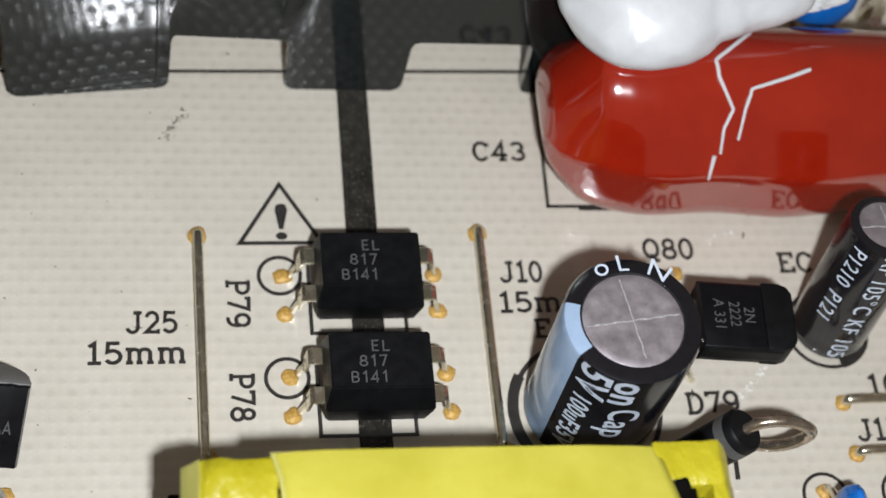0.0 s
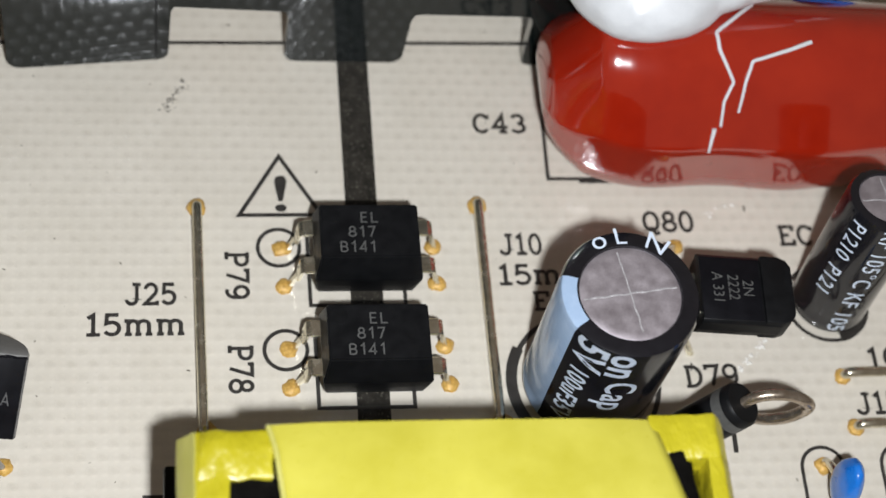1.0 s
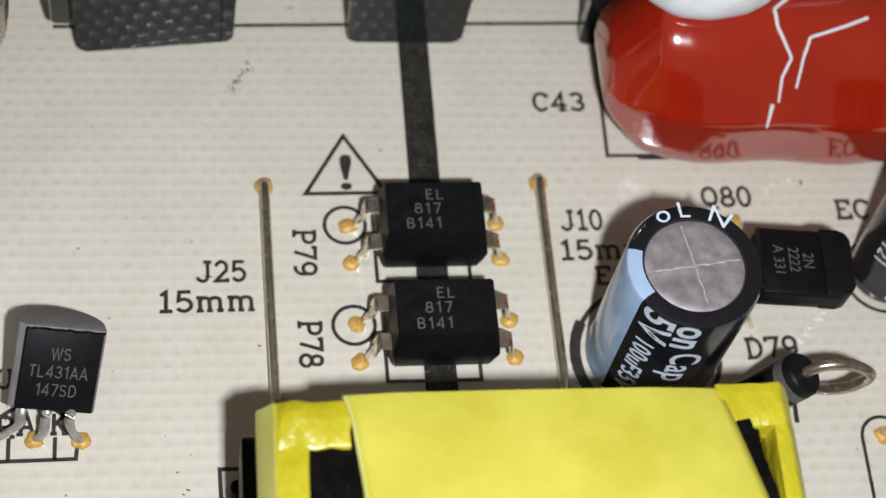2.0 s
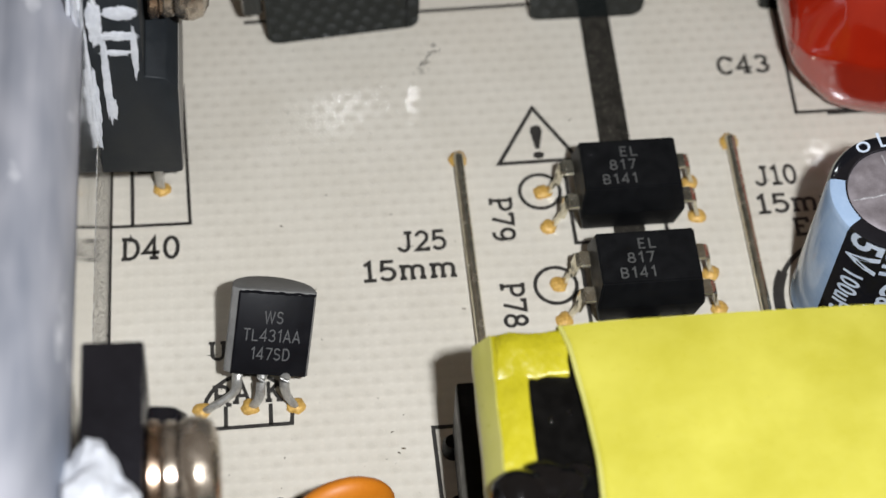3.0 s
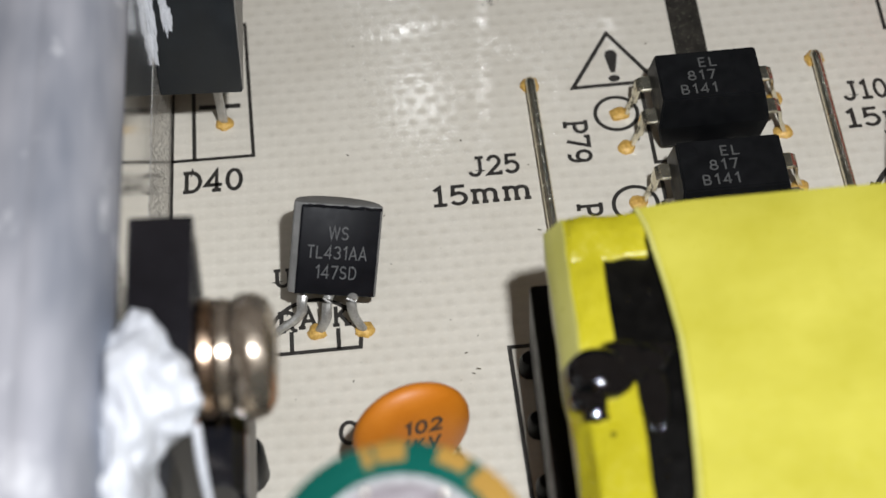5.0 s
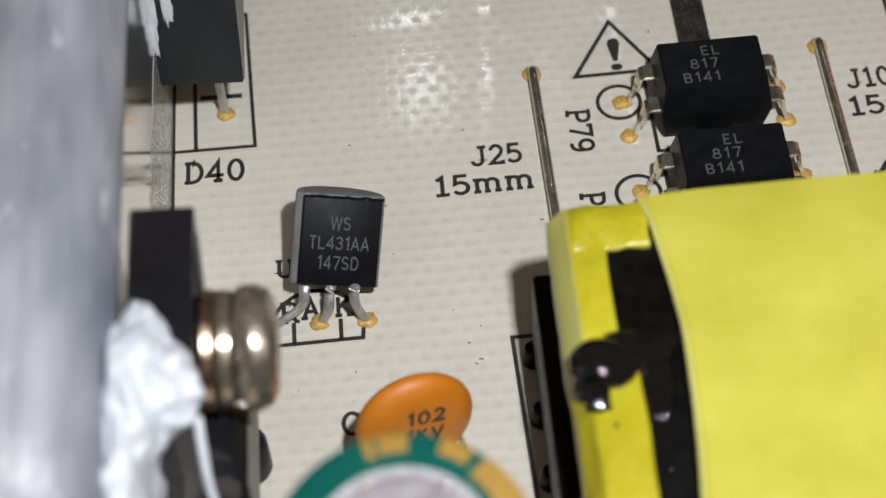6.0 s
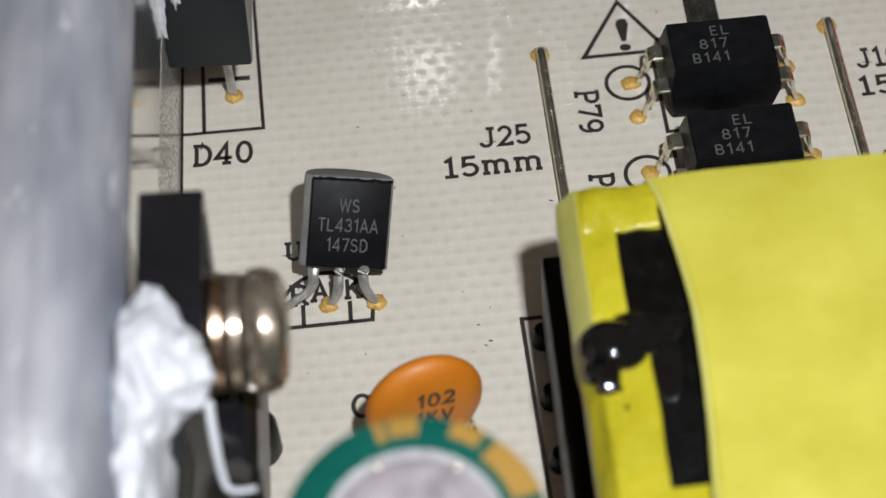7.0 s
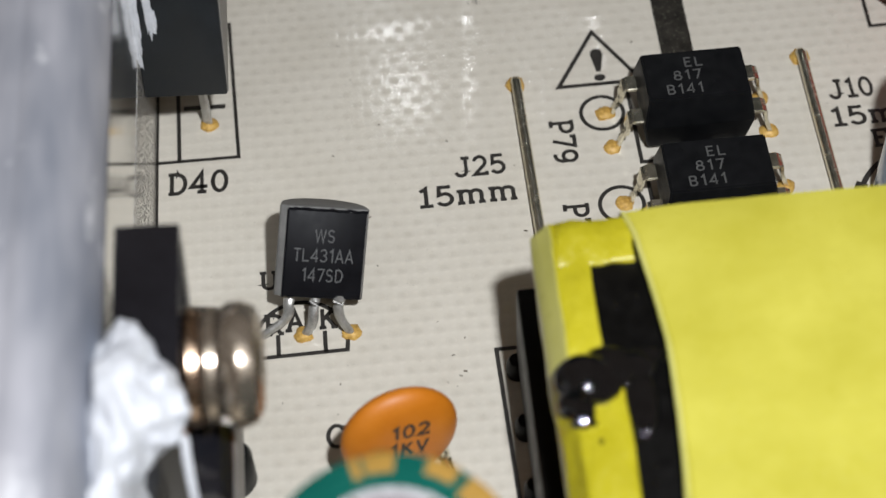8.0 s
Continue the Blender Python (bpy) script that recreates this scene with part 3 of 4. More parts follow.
# ---- the glossy barrier that stands behind ----
def barrier():
    ob = thing("insulating_barrier", "glossy black plastic barrier with tabs standing on the board", "barrier", (0, 10.72, 0), BARRIER_TURN)
    top, gap = 34.0, 5.4
    columns = []  # x and the lower edge there: tabs with rounded corners, gaps between them

    def tab(x0, x1, r0, r1):
        columns.append((x0 - 0.55, gap))
        columns.append((x0 - 0.15, gap - 0.12))
        columns.append((x0, gap - 0.7))
        columns.extend((x0 + r0 * (1 - math.cos(radians(a))), r0 * (1 - math.sin(radians(a)))) for a in range(0, 91, 15))
        columns.extend((x0 + r0 + (x1 - r1 - x0 - r0) * i / 12, 0.0) for i in range(1, 12))
        columns.extend((x1 - r1 * (1 - math.sin(radians(a))), r1 * (1 - math.cos(radians(a)))) for a in range(0, 91, 15))
        columns.append((x1 + 0.12, gap - 0.7))
        columns.append((x1 + 0.3, gap - 0.12))
        columns.append((x1 + 0.7, gap))

    tab(-11.9, -1.75, 0.9, 0.8)
    tab(5.75, 13.5, 0.8, 0.9)
    tab(21.55, 30.5, 0.6, 0.4)
    columns[:] = [c for c in columns if -11.91 < c[0] < 30.51]
    bowed = ((-14, -0.7), (-11.9, -0.5), (-7, -0.02), (-2.5, 0.42), (2, 0.52), (6, 0.5), (31, 0.5))

    def sheet_y(x, z):
        """The sheet bows along its length, and leans forward above its foot, most at its folded end."""
        y = float(np.interp(x, [b[0] for b in bowed], [b[1] for b in bowed]))
        bend_by = min(1.0, max(0.0, (-0.2 - x) / 1.5))
        # lean_by and back_by are made up to steer the torch's reflection
        lean_by = float(np.interp(z, (0, 4.5, 5.2, 6.0, 6.8, 7.5, 13.0), (0, 0.34, 0.384, 0.412, 0.420, 0.415, 0.29)))
        back_by = min(1.0, max(0.0, x + 1.75)) * min(1.0, max(0.0, (7.0 - x) / 2.0)) * 0.08 * (min(z, 13.0) - 5.4)
        return y + bend_by * lean_by + max(0.0, back_by)

    bm = bmesh.new()
    grid = []
    for x, z in columns:
        low = min(z, gap)
        levels = [low + (5.5 - low) * f for f in (0.0, 0.4, 0.8, 1.0)] + [6.0, 6.8, 7.5, 10.0, 13.0, top]
        grid.append([bm.verts.new((x, sheet_y(x, zz) + dy, zz)) for dy in (0.0, 0.9) for zz in levels])
    m = 10
    for a, b in zip(grid, grid[1:]):
        for i, j in [(k, k + 1) for k in range(m - 1)] + [(m + k, m + k + 1) for k in range(m - 1)] + [(m - 1, 2 * m - 1), (0, m)]:
            bm.faces.new((a[i], a[j], b[j], b[i]))
    for a in (grid[0], grid[-1]):
        for k in range(m - 1):
            bm.faces.new((a[k], a[k + 1], a[m + k + 1], a[m + k]))
    bmesh.ops.recalc_face_normals(bm, faces=bm.faces)
    part("panel", bm, BARRIER, ob)
    crease = bmesh.new()
    rows = [[crease.verts.new((-2.62 + dx + 0.004 * z, sheet_y(-2.6, z) - 0.02, z)) for dx in (0.0, 0.13)] for z in (0.05, 2.0, 4.5, 5.5, 6.0, 6.8, 7.5, 13.0, 30.0)]
    for a, b in zip(rows, rows[1:]):
        crease.faces.new((a[0], a[1], b[1], b[0]))
    part("crease", crease, CHIP, ob, "matt crease in the sheet")
    part("fold", box(-13.4, -12.1, -0.2, 6, 2.6, 34, 0.3), BARRIER, ob, "dark folded end of the barrier")
    part("backing", box(22.0, 31, 1.2, 9, 0, 30, 0.4), CHIP, ob, "matt black block behind the barrier")
    return ob


BARRIER_TURN = 0.0
barrier()


# ---- optocouplers and wire links ----
def optocoupler():
    ob = thing("optocoupler", "black four-pin optocoupler with grey laser lettering", "chip", (0, 0, 0), group="optocouplers")
    bm = bmesh.new()
    rings = []
    for z, hx, front, rear in ((0.5, 2.95, -1.95, 1.95), (2.5, 3.25, -2.3, 2.28), (2.8, 3.25, -2.3, 2.28), (4.4, 2.98, -1.62, 1.95)):
        rings.append([bm.verts.new((sx * hx, y, z)) for sx, y in ((-1, front), (1, front), (1, rear), (-1, rear))])
    for a, b in zip(rings, rings[1:]):
        for i in range(4):
            bm.faces.new((a[i], a[(i + 1) % 4], b[(i + 1) % 4], b[i]))
    bm.faces.new(rings[0])
    bm.faces.new(rings[-1])
    bmesh.ops.bevel(bm, geom=list(bm.edges), offset=0.09, segments=2, affect="EDGES", clamp_overlap=True)
    part("body", bm, CHIP, ob)
    part("dimple", lathe(((0, 0.004), (0.45, 0.004), (0.5, 0.012), (0.55, 0.004), (0.55, 0)), 24), CHIP, ob, at=pose(-2.3, 1.2, 4.4))
    for text, x, y, s in (("EL", -0.55, 0.7, 1.35), ("817", -1.3, -0.27, 1.35), ("B141", -1.85, -1.3, 1.35)):
        bm = plotted(text, 0.72, 0.095, 0.22, 0.003, PLAIN)
        part("lettering", bm, LASER, ob, at=pose(x, y, 4.403), smooth=False)
    for side in (-1, 1):
        for y in (1.27, -1.27):
            x1, x2, x3 = side * 3.15, side * 3.85, side * 4.1
            lead = part("lead", box(min(x1, x2), max(x1, x2), y - 0.55, y + 0.55, 2.52, 2.78, 0.06, 1), TIN, ob, "flat tinned lead")
            part("shoulder", prism([(side * 3.8, 2.78), (x3, 2.6), (side * 4.25, 1.5), (side * 4.05, 1.5), (side * 3.9, 2.5)], y - 0.5, y + 0.5, axis="y", round_by=0.03, segs=1), TIN, lead)
            part("foot", prism([(side * 4.25, 1.6), (side * 4.05, 1.5), (side * 4.55, -0.1), (side * 4.85, -0.1)], y - 0.18, y + 0.18, axis="y", round_by=0.03, segs=1), TIN, lead)
    return ob


first = optocoupler()
first.matrix_basis = mm(pose(10.12, -4.15, 0, 0, 0, 0.5))
copy_thing(first, mm(pose(10.3, -10.9, 0, 0, 0, 0.5)))


def jumper(x, y, dx, dy, label):
    ob = thing("wire_link", label, "wire", (x, y, 0), group="wire links")
    n = math.hypot(dx, dy)
    ux, uy = dx / n, dy / n
    pts = [(0, 0, -0.2), (0.02 * ux, 0.02 * uy, 0.35), (0.55 * ux, 0.55 * uy, 0.62), (dx * 0.3, dy * 0.3, 0.55), (dx * 0.7, dy * 0.7, 0.56), (dx - 0.5 * ux, dy - 0.5 * uy, 0.6), (dx, dy, 0.3), (dx, dy, -0.2)]
    part("wire", tube(pts, 0.31, 12, 6), TIN, ob)
    return ob


jumper(-0.04, -0.05, 0.24, -14.95, "tinned wire link soldered flat to the board")
jumper(17.66, 0.25, 0.1, -14.95, "tinned wire link soldered beside the capacitor")
jumper(39.95, -11.94, 10, 0.3, "short tinned wire link beside another link")
jumper(40.15, -15.39, 10, 0.3, "short tinned wire link near the small blue part")


# ---- capacitors in cans ----
def round_text(text, r, z0, angle, height, parent, material, stretch=1.0, spacing=1.05, bold=0.0):
    """Lettering that runs down a can's side from z0, its foot at the angle."""
    bm = lettering(text, height, bold=bold, thick=0.004, stretch=stretch, spacing=spacing)
    bmesh.ops.subdivide_edges(bm, edges=[e for e in bm.edges if e.calc_length() > 0.4], cuts=2)
    for v in bm.verts:
        a = radians(angle) + v.co.y / r
        rr = r + 0.012 + v.co.z
        v.co = Vector((rr * math.cos(a), rr * math.sin(a), z0 - v.co.x))
    return part("lettering", bm, material, parent, smooth=False)


def rim_text(text, r, z, angle, height, parent, material):
    """Lettering on a can's upper rim, read from outside."""
    bm = lettering(text, height, thick=0.004)
    for v in bm.verts:
        a = radians(angle) - v.co.x / r
        rr = r + v.co.y
        v.co = Vector((rr * math.cos(a), rr * math.sin(a), z + v.co.z))
    return part("lettering", bm, material, parent, smooth=False)


def can(r, h, parent, sleeve, vent, open_to=0.76):
    e, q = 0.42, open_to * r
    part("sleeve", lathe(((0, 0.1), (r * 0.9, 0.1), (r, 0.5), (r, 1.0), (r * 0.985, 1.35), (r, 1.8), (r, h - e), (r - e * 0.3, h - e * 0.3), (r - e, h), (q, h + 0.02), (q * 0.975, h - 0.12)), 72), sleeve, parent)
    part("can_top", lathe(((q, h - 0.16), (q * 0.95, h - 0.08), (q * 0.8, h - 0.10), (0, h - 0.10)), 64), CANTOP, parent, "dull aluminium top scored with a cross")
    for k, a in enumerate(vent):
        bm = box(-q * 0.93, q * 0.93, -0.055, 0.055, -0.03, 0.02 - 0.012 * k, 0.02, 1)
        bmesh.ops.subdivide_edges(bm, edges=[e for e in bm.edges if e.calc_length() > 1.0], cuts=22)
        for v in bm.verts:
            v.co.y += 0.07 * noise.noise(Vector((v.co.x * 1.7, k * 3.0, 0)))
            v.co.z += 0.03 * noise.noise(Vector((v.co.x * 2.6, k * 5.0, 4)))
        part("score", bm, SCORE, parent, at=pose(0, 0, h - 0.10, 0, 0, a))


def stripe(r, h, a0, a1, parent, material, label):
    e = 0.42
    k = 0.016
    bm = lathe(((r + k, 0.55), (r + k, 1.0), (r * 0.985 + k, 1.35), (r + k, 1.8), (r + k, h - e), (r - e * 0.3 + k, h - e * 0.3 + k), (r - e, h + k), (r * 0.765, h + 0.02 + k)), 20, a0, a1 - a0)
    return part("stripe", bm, material, parent, label)


large = thing("electrolytic_capacitor", "black electrolytic capacitor with a pale blue stripe standing upright", "capacitor", (23.4, -12.15, 0), group="can capacitors")
can(4.0, 12.0, large, SLEEVE, (8, 100), 0.74)
stripe(4.0, 12.0, 163, 213, large, BLUESTRIPE, "pale blue polarity stripe")
round_text("5V", 4.0, 12.0, 219, 1.9, large, PALETEXT, 0.95, bold=0.06)
round_text("100uF35V", 4.0, 8.5, 222, 1.2, large, PALETEXT, 0.9, bold=0.03)
round_text("on", 4.0, 12.0, 250, 1.9, large, PALETEXT, 0.95, bold=0.06)
round_text("Cap", 4.0, 8.7, 256, 1.75, large, PALETEXT, 0.9, bold=0.03)
rim_text("o", 3.08, 12.03, 122, 1.1, large, PALETEXT)
rim_text("L", 3.08, 12.03, 98, 1.0, large, PALETEXT)
rim_text("N", 3.08, 12.03, 68, 1.1, large, PALETEXT)

lean = Vector((0.55, 1.5, 11)).normalized()
small = thing("electrolytic_capacitor", "small black electrolytic capacitor with white lettering, leaning back", "capacitor", group="can capacitors",
              m=Matrix.Translation((39.7, -6.85, 0)) @ Vector((0, 0, 1)).rotation_difference(lean).to_matrix().to_4x4())
can(2.45, 11.0, small, SLEEVE, (5, 95))
round_text("KF 105°C KF 105", 2.45, 10.7, 252, 1.1, small, PALETEXT, 0.85)
round_text("P1210  P121", 2.45, 10.3, 206, 1.0, small, PALETEXT, 0.9)

green = thing("electrolytic_capacitor", "tall green electrolytic capacitor with gold printing", "capacitor", (-9.3, -42.7, 0), group="can capacitors")
can(5.15, 23.0, green, GREEN, (20, 80, 140), 0.69)
part("rim", lathe(((3.56, 22.86), (3.52, 22.97), (3.2, 22.96), (3.12, 22.88)), 64), SCORE, green, "bright worn rim of the aluminium top")
# two added beads stand in for highlights at the rim
for a in (55, 112):
    part("rim_glint", blob((0, 0, 0), (0.16, 0.16, 0.08), 3, 0.1, 3), TIN, green, "bead added for a bright glint on the top", at=pose(3.2 * math.cos(radians(a)), 3.2 * math.sin(radians(a)), 22.95))
stripe(5.15, 23.0, 14, 46, green, GOLD, "gold polarity stripe")
for a0, a1, z0, r1 in ((52, 68, 22.5, 4.2), (84, 99, 21.4, 4.1), (86, 94, 20.0, 5.1), (101, 106, 22.3, 4.0)):
    bm = lathe([p for p in ((5.168, z0), (5.168, 22.5), (5.05, 22.87), (4.73, 23.025), (r1, 23.035)) if p[0] >= r1], 8, a0, a1 - a0)
    part("printed_bar", bm, GOLD, green, "worn gold printed patch")


# ---- small transistors ----
def small_transistor(label, m, lines, text_h, ink, group="small transistors", rounded_top=False):
    """A half-round moulded body; its flat face looks along -y, its leads leave at the bottom."""
    ob = thing("transistor", label, "transistor", group=group, m=m)
    pts = [(-2.0, 0.06), (2.15, 0.06), (2.3, 0.3)] + [(2.3 * math.cos(radians(a)), 1.0 + 2.3 * math.sin(radians(a))) for a in range(-6, 187, 12)] + [(-2.42, 0.6), (-2.36, 0.4)]
    part("body", prism(pts, 0, 4.85, round_by=0.07, segs=2), CHIP if rounded_top else FROSTED_LIT, ob, "half-round body")
    top = 4.66
    if not rounded_top:
        ridge = [(-2.02 + 4.2 * i / 22, -0.02 + 0.05 * noise.noise(Vector((i * 0.9, 3, 1))), 4.72 + 0.10 * noise.noise(Vector((i * 0.55, 0, 7)))) for i in range(23)]
        part("flash", tube(ridge, lambda t: 0.085 + 0.05 * noise.noise(Vector((t * 17, 2, 0))), 6, 2), FACE, ob, "ragged moulding flash along the top edge")
        part("flash", tube([(-2.03 + 0.03 * noise.noise(Vector((i, 0, 5))), 0.02, 4.7 * i / 12) for i in range(13)], 0.05, 6, 2), FACE, ob, "ragged moulding flash along the side edge")
    if rounded_top:
        top = 3.7
        bm = prism([(-2.25, 3.8), (2.25, 3.8), (2.25, 4.9), (2.05, 5.4), (1.6, 5.7), (-1.6, 5.7), (-2.05, 5.4), (-2.25, 4.9)], -0.12, 1.9, axis="y", round_by=0.12)
        part("cap", bm, CHIP, ob, "rounded end of the moulding")
    bm = prism([(-2.0, 0.02), (2.14, 0.02), (2.14, top), (-2.0, top)], -0.02, 0.2, axis="y", round_by=0.05)
    part("face", bm, FACE, ob, "smooth flat face")
    for text, z in lines:
        bm = lettering(text, text_h, thick=0.003, stretch=0.9) if rounded_top else plotted(text, text_h * 1.06, 0.075, 0.10, 0.003, PLAIN)
        w = width_of(bm)
        if not rounded_top:
            for v in bm.verts:
                v.co.x *= 0.86
            w *= 0.86
        for v in bm.verts:
            v.co.x -= w / 2
        part("lettering", bm, ink, ob, at=pose(0, -0.026, z, 90), smooth=False)
    return ob


def axes_pose(at, right, up):
    right, up = Vector(right).normalized(), Vector(up)
    back = up.cross(right).normalized()
    up = right.cross(back)
    return Matrix.Translation(at) @ Matrix((right, back, up)).transposed().to_4x4()


m_reg = axes_pose((-12.64, -16.1, 2.3), (0.97, 0.0, -0.242), (0.174, 0.696, 0.697)) @ Matrix.Scale(1.05, 4)
regulator = small_transistor("black three-leg regulator with white lettering, leaning back on bent leads", m_reg, (("WS", 3.0), ("TL431AA", 1.95), ("147SD", 0.9)), 0.66, WHITEMARK)
inv = m_reg.inverted()
for x0, legs in ((-1.45, ((-14.42, -15.95, 2.0), (-14.62, -16.5, 1.3), (-15.9, -17.0, 0.6), (-16.6, -17.0, -0.1))), (0.0, ((-13.0, -16.1, 2.0), (-13.2, -16.85, 1.1), (-13.8, -16.95, -0.1))),
                 (1.3, ((-11.66, -16.25, 2.0), (-11.64, -16.75, 1.3), (-11.3, -17.05, 0.5), (-11.1, -17.05, -0.1)))):
    part("lead", tube([(x0, 0.9, 0.4), *(tuple(inv @ Vector(p)) for p in legs)], lambda t: 0.32 - 0.06 * t, 10, 5, 0.75), LEAD, regulator, "dull tinned lead")

m_npn = axes_pose((29.1, -9.25, 7.3), (-0.06, -1, 0.02), (1, -0.06, -0.03))
npn = small_transistor("black three-leg transistor lying over on bent leads", m_npn, (("2N", 2.6), ("2222", 1.7), ("A 331", 0.75)), 0.66, LASER, rounded_top=True)
inv = m_npn.inverted()
for x0, py in ((-1.3, -5.2), (0.0, -7.7), (1.3, -10.2)):
    foot = inv @ Vector((30.3, py + (2.5 if x0 < 0 else 0.0), -0.1))
    part("lead", tube([(x0, 1.2, 0.3), (x0, 1.2, -0.7), tuple(inv @ Vector((28.6, py, 4.0))), tuple(foot)], 0.25, 8, 5), TIN, npn, "dull tinned lead")


# ---- diode ----
def diode():
    axis = Vector((1.7, 0.1, 2.8)).normalized()
    m = Matrix.Translation(Vector((30.75, -16.5, 6.6)) - axis * 5.2) @ Vector((0, 0, 1)).rotation_difference(axis).to_matrix().to_4x4()
    ob = thing("diode", "black axial diode standing on looped tinned leads", "diode", m=m)
    part("body", lathe(((0, 0), (1.15, 0), (1.36, 0.2), (1.36, 5.0), (1.22, 5.2), (0, 5.2)), 40), CHIP, ob)
    part("band", lathe(((1.365, 3.9), (1.375, 3.9), (1.375, 4.6), (1.365, 4.6)), 40), LASER, ob, "grey polarity band")
    inv = m.inverted()
    loop = [inv @ Vector(p) for p in ((30.7, -16.5, 6.4), (31.6, -16.35, 7.2), (33.2, -16.4, 7.4), (34.5, -16.6, 6.8), (34.9, -16.5, 5.6), (34.2, -16.4, 4.2), (33.3, -16.1, 3.2), (32.7, -15.2, 1.4), (32.5, -14.8, -0.2))]
    part("lead", tube([tuple(p) for p in loop], 0.36, 12, 6), NICKEL, ob, "thick looped tinned lead")
    part("lead", tube([tuple(inv @ Vector(p)) for p in ((28.1, -16.8, 2.2), (27.9, -16.9, 1.2), (28.4, -17.1, -0.2))], 0.38, 10, 4), TIN, ob, "thick looped tinned lead")


diode()


# ---- the red film capacitor and its glue ----
def dipped_body(cx, cy, cz, ax, ay, az, u=110):
    """A closed dipped body: upright long sides under a sloping shoulder, ends that slope back as they rise."""
    bm = bmesh.new()
    half = [(0.0, -1.0), (0.5, -0.99), (0.8, -0.95), (0.95, -0.82), (1.0, -0.6), (1.0, -0.3), (1.0, 0.0), (0.995, 0.10), (0.975, 0.17), (0.90, 0.27), (0.72, 0.52), (0.5, 0.78), (0.25, 0.94)]
    section = half + [(0.0, 1.0)] + [(-y, z) for y, z in reversed(half[1:])]
    n = len(section)
    smooth = []
    for i in range(n):
        p0, p1, p2, p3 = (Vector((*section[(i + k) % n], 0)) for k in (-1, 0, 1, 2))
        for t in (0.0, 0.25, 0.5, 0.75):
            smooth.append(0.5 * (2 * p1 + (p2 - p0) * t + (2 * p0 - 5 * p1 + 4 * p2 - p3) * t * t + (3 * p1 - p0 - 3 * p2 + p3) * t ** 3))
    v = len(smooth)
    rings = []
    for i in range(1, u):
        x = math.sin(-math.pi / 2 + math.pi * i / u)
        x = math.copysign(abs(x) ** 0.72, x)
        d = (1 - abs(x)) * ax
        wide = (1 - abs(x) ** 3.6) ** (1 / 3.6)
        tall = float(np.interp(d, (0, 0.05, 0.15, 0.45, 1.3, 2.15, 3.0, 3.6, 4.8, 6.5), (0, 0.10, 0.20, 0.36, 0.55, 0.74, 0.92, 0.955, 0.985, 1)))
        row = []
        for q in smooth:
            y, z = q.x * wide, q.y * tall
            sag = 1 + 0.010 * noise.noise(Vector((x * 3.0, y * 1.4, z * 1.4)))
            row.append(bm.verts.new((cx + ax * x, cy + ay * y * sag + 0.16 * math.sin(x * 9.0) * min(0.0, y), cz + (az if z > 0 else cz - 0.1) * z * sag)))
        rings.append(row)
    for a, b in zip(rings, rings[1:]):
        for j in range(v):
            bm.faces.new((a[j], a[(j + 1) % v], b[(j + 1) % v], b[j]))
    for row, x in ((rings[0], -1), (rings[-1], 1)):
        tip = bm.verts.new((cx + ax * x, cy, cz))
        for j in range(v):
            bm.faces.new((row[j], row[(j + 1) % v], tip))
    return bm


film = thing("film_capacitor", "large glossy red dipped film capacitor lying on the board", "capacitor", (35.6, 6.85, 0))
body = dipped_body(0, 0, 4.9, 14.1, 6.0, 6.1)
bmesh.ops.recalc_face_normals(body, faces=body.faces)
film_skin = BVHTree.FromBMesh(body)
part("body", body, RED, film)
for x in (-11.2, 11.2):
    part("lead", tube(((x, 0, 1.5), (x, 0, 0.6), (x, 0, -0.3)), 0.4, 10, 4), TIN, film, "short tinned lead")

def melted(ob, voxel, rounds):
    """Lets overlapping lumps run together."""
    mod = ob.modifiers.new("melt", "REMESH")
    mod.mode, mod.voxel_size, mod.use_smooth_shade = "VOXEL", voxel * MM, True
    mod = ob.modifiers.new("soften", "SMOOTH")
    mod.iterations, mod.factor = rounds, 0.6
    return ob


def lumps(rows, rough, scale):
    bm = bmesh.new()
    for c, s, seed in rows:
        lump = blob(c, s, seed, rough, 4, scale)
        tmp = bpy.data.meshes.new("lump")
        lump.to_mesh(tmp)
        lump.free()
        bm.from_mesh(tmp)
        bpy.data.meshes.remove(tmp)
    return bm


glue = thing("glue", "soft white silicone glue over the film capacitor and barrier", "glue", (26.6, 10.0, 11))
melted(part("lump", lumps((((0.4, 0, 1.6), (5.3, 5.3, 3.4), 3), ((3.2, 0.7, 1.8), (5.2, 4.5, 3.0), 4), ((5.8, 1.2, 2.0), (5.8, 3.9, 2.3), 5)), 0.1, 1.0), GLUE, glue), 0.25, 6)
part("fold", blob((10.2, 0.5, 1.2), (3.2, 1.3, 0.7), 8, 0.3), GLUE, glue, "thin folded skin of glue")
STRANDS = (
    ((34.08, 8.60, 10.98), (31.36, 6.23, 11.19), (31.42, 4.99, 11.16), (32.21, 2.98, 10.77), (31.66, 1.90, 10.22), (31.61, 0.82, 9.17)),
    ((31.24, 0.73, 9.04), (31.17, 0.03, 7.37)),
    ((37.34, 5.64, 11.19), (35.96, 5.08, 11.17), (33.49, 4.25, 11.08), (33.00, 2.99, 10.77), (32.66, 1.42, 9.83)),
)
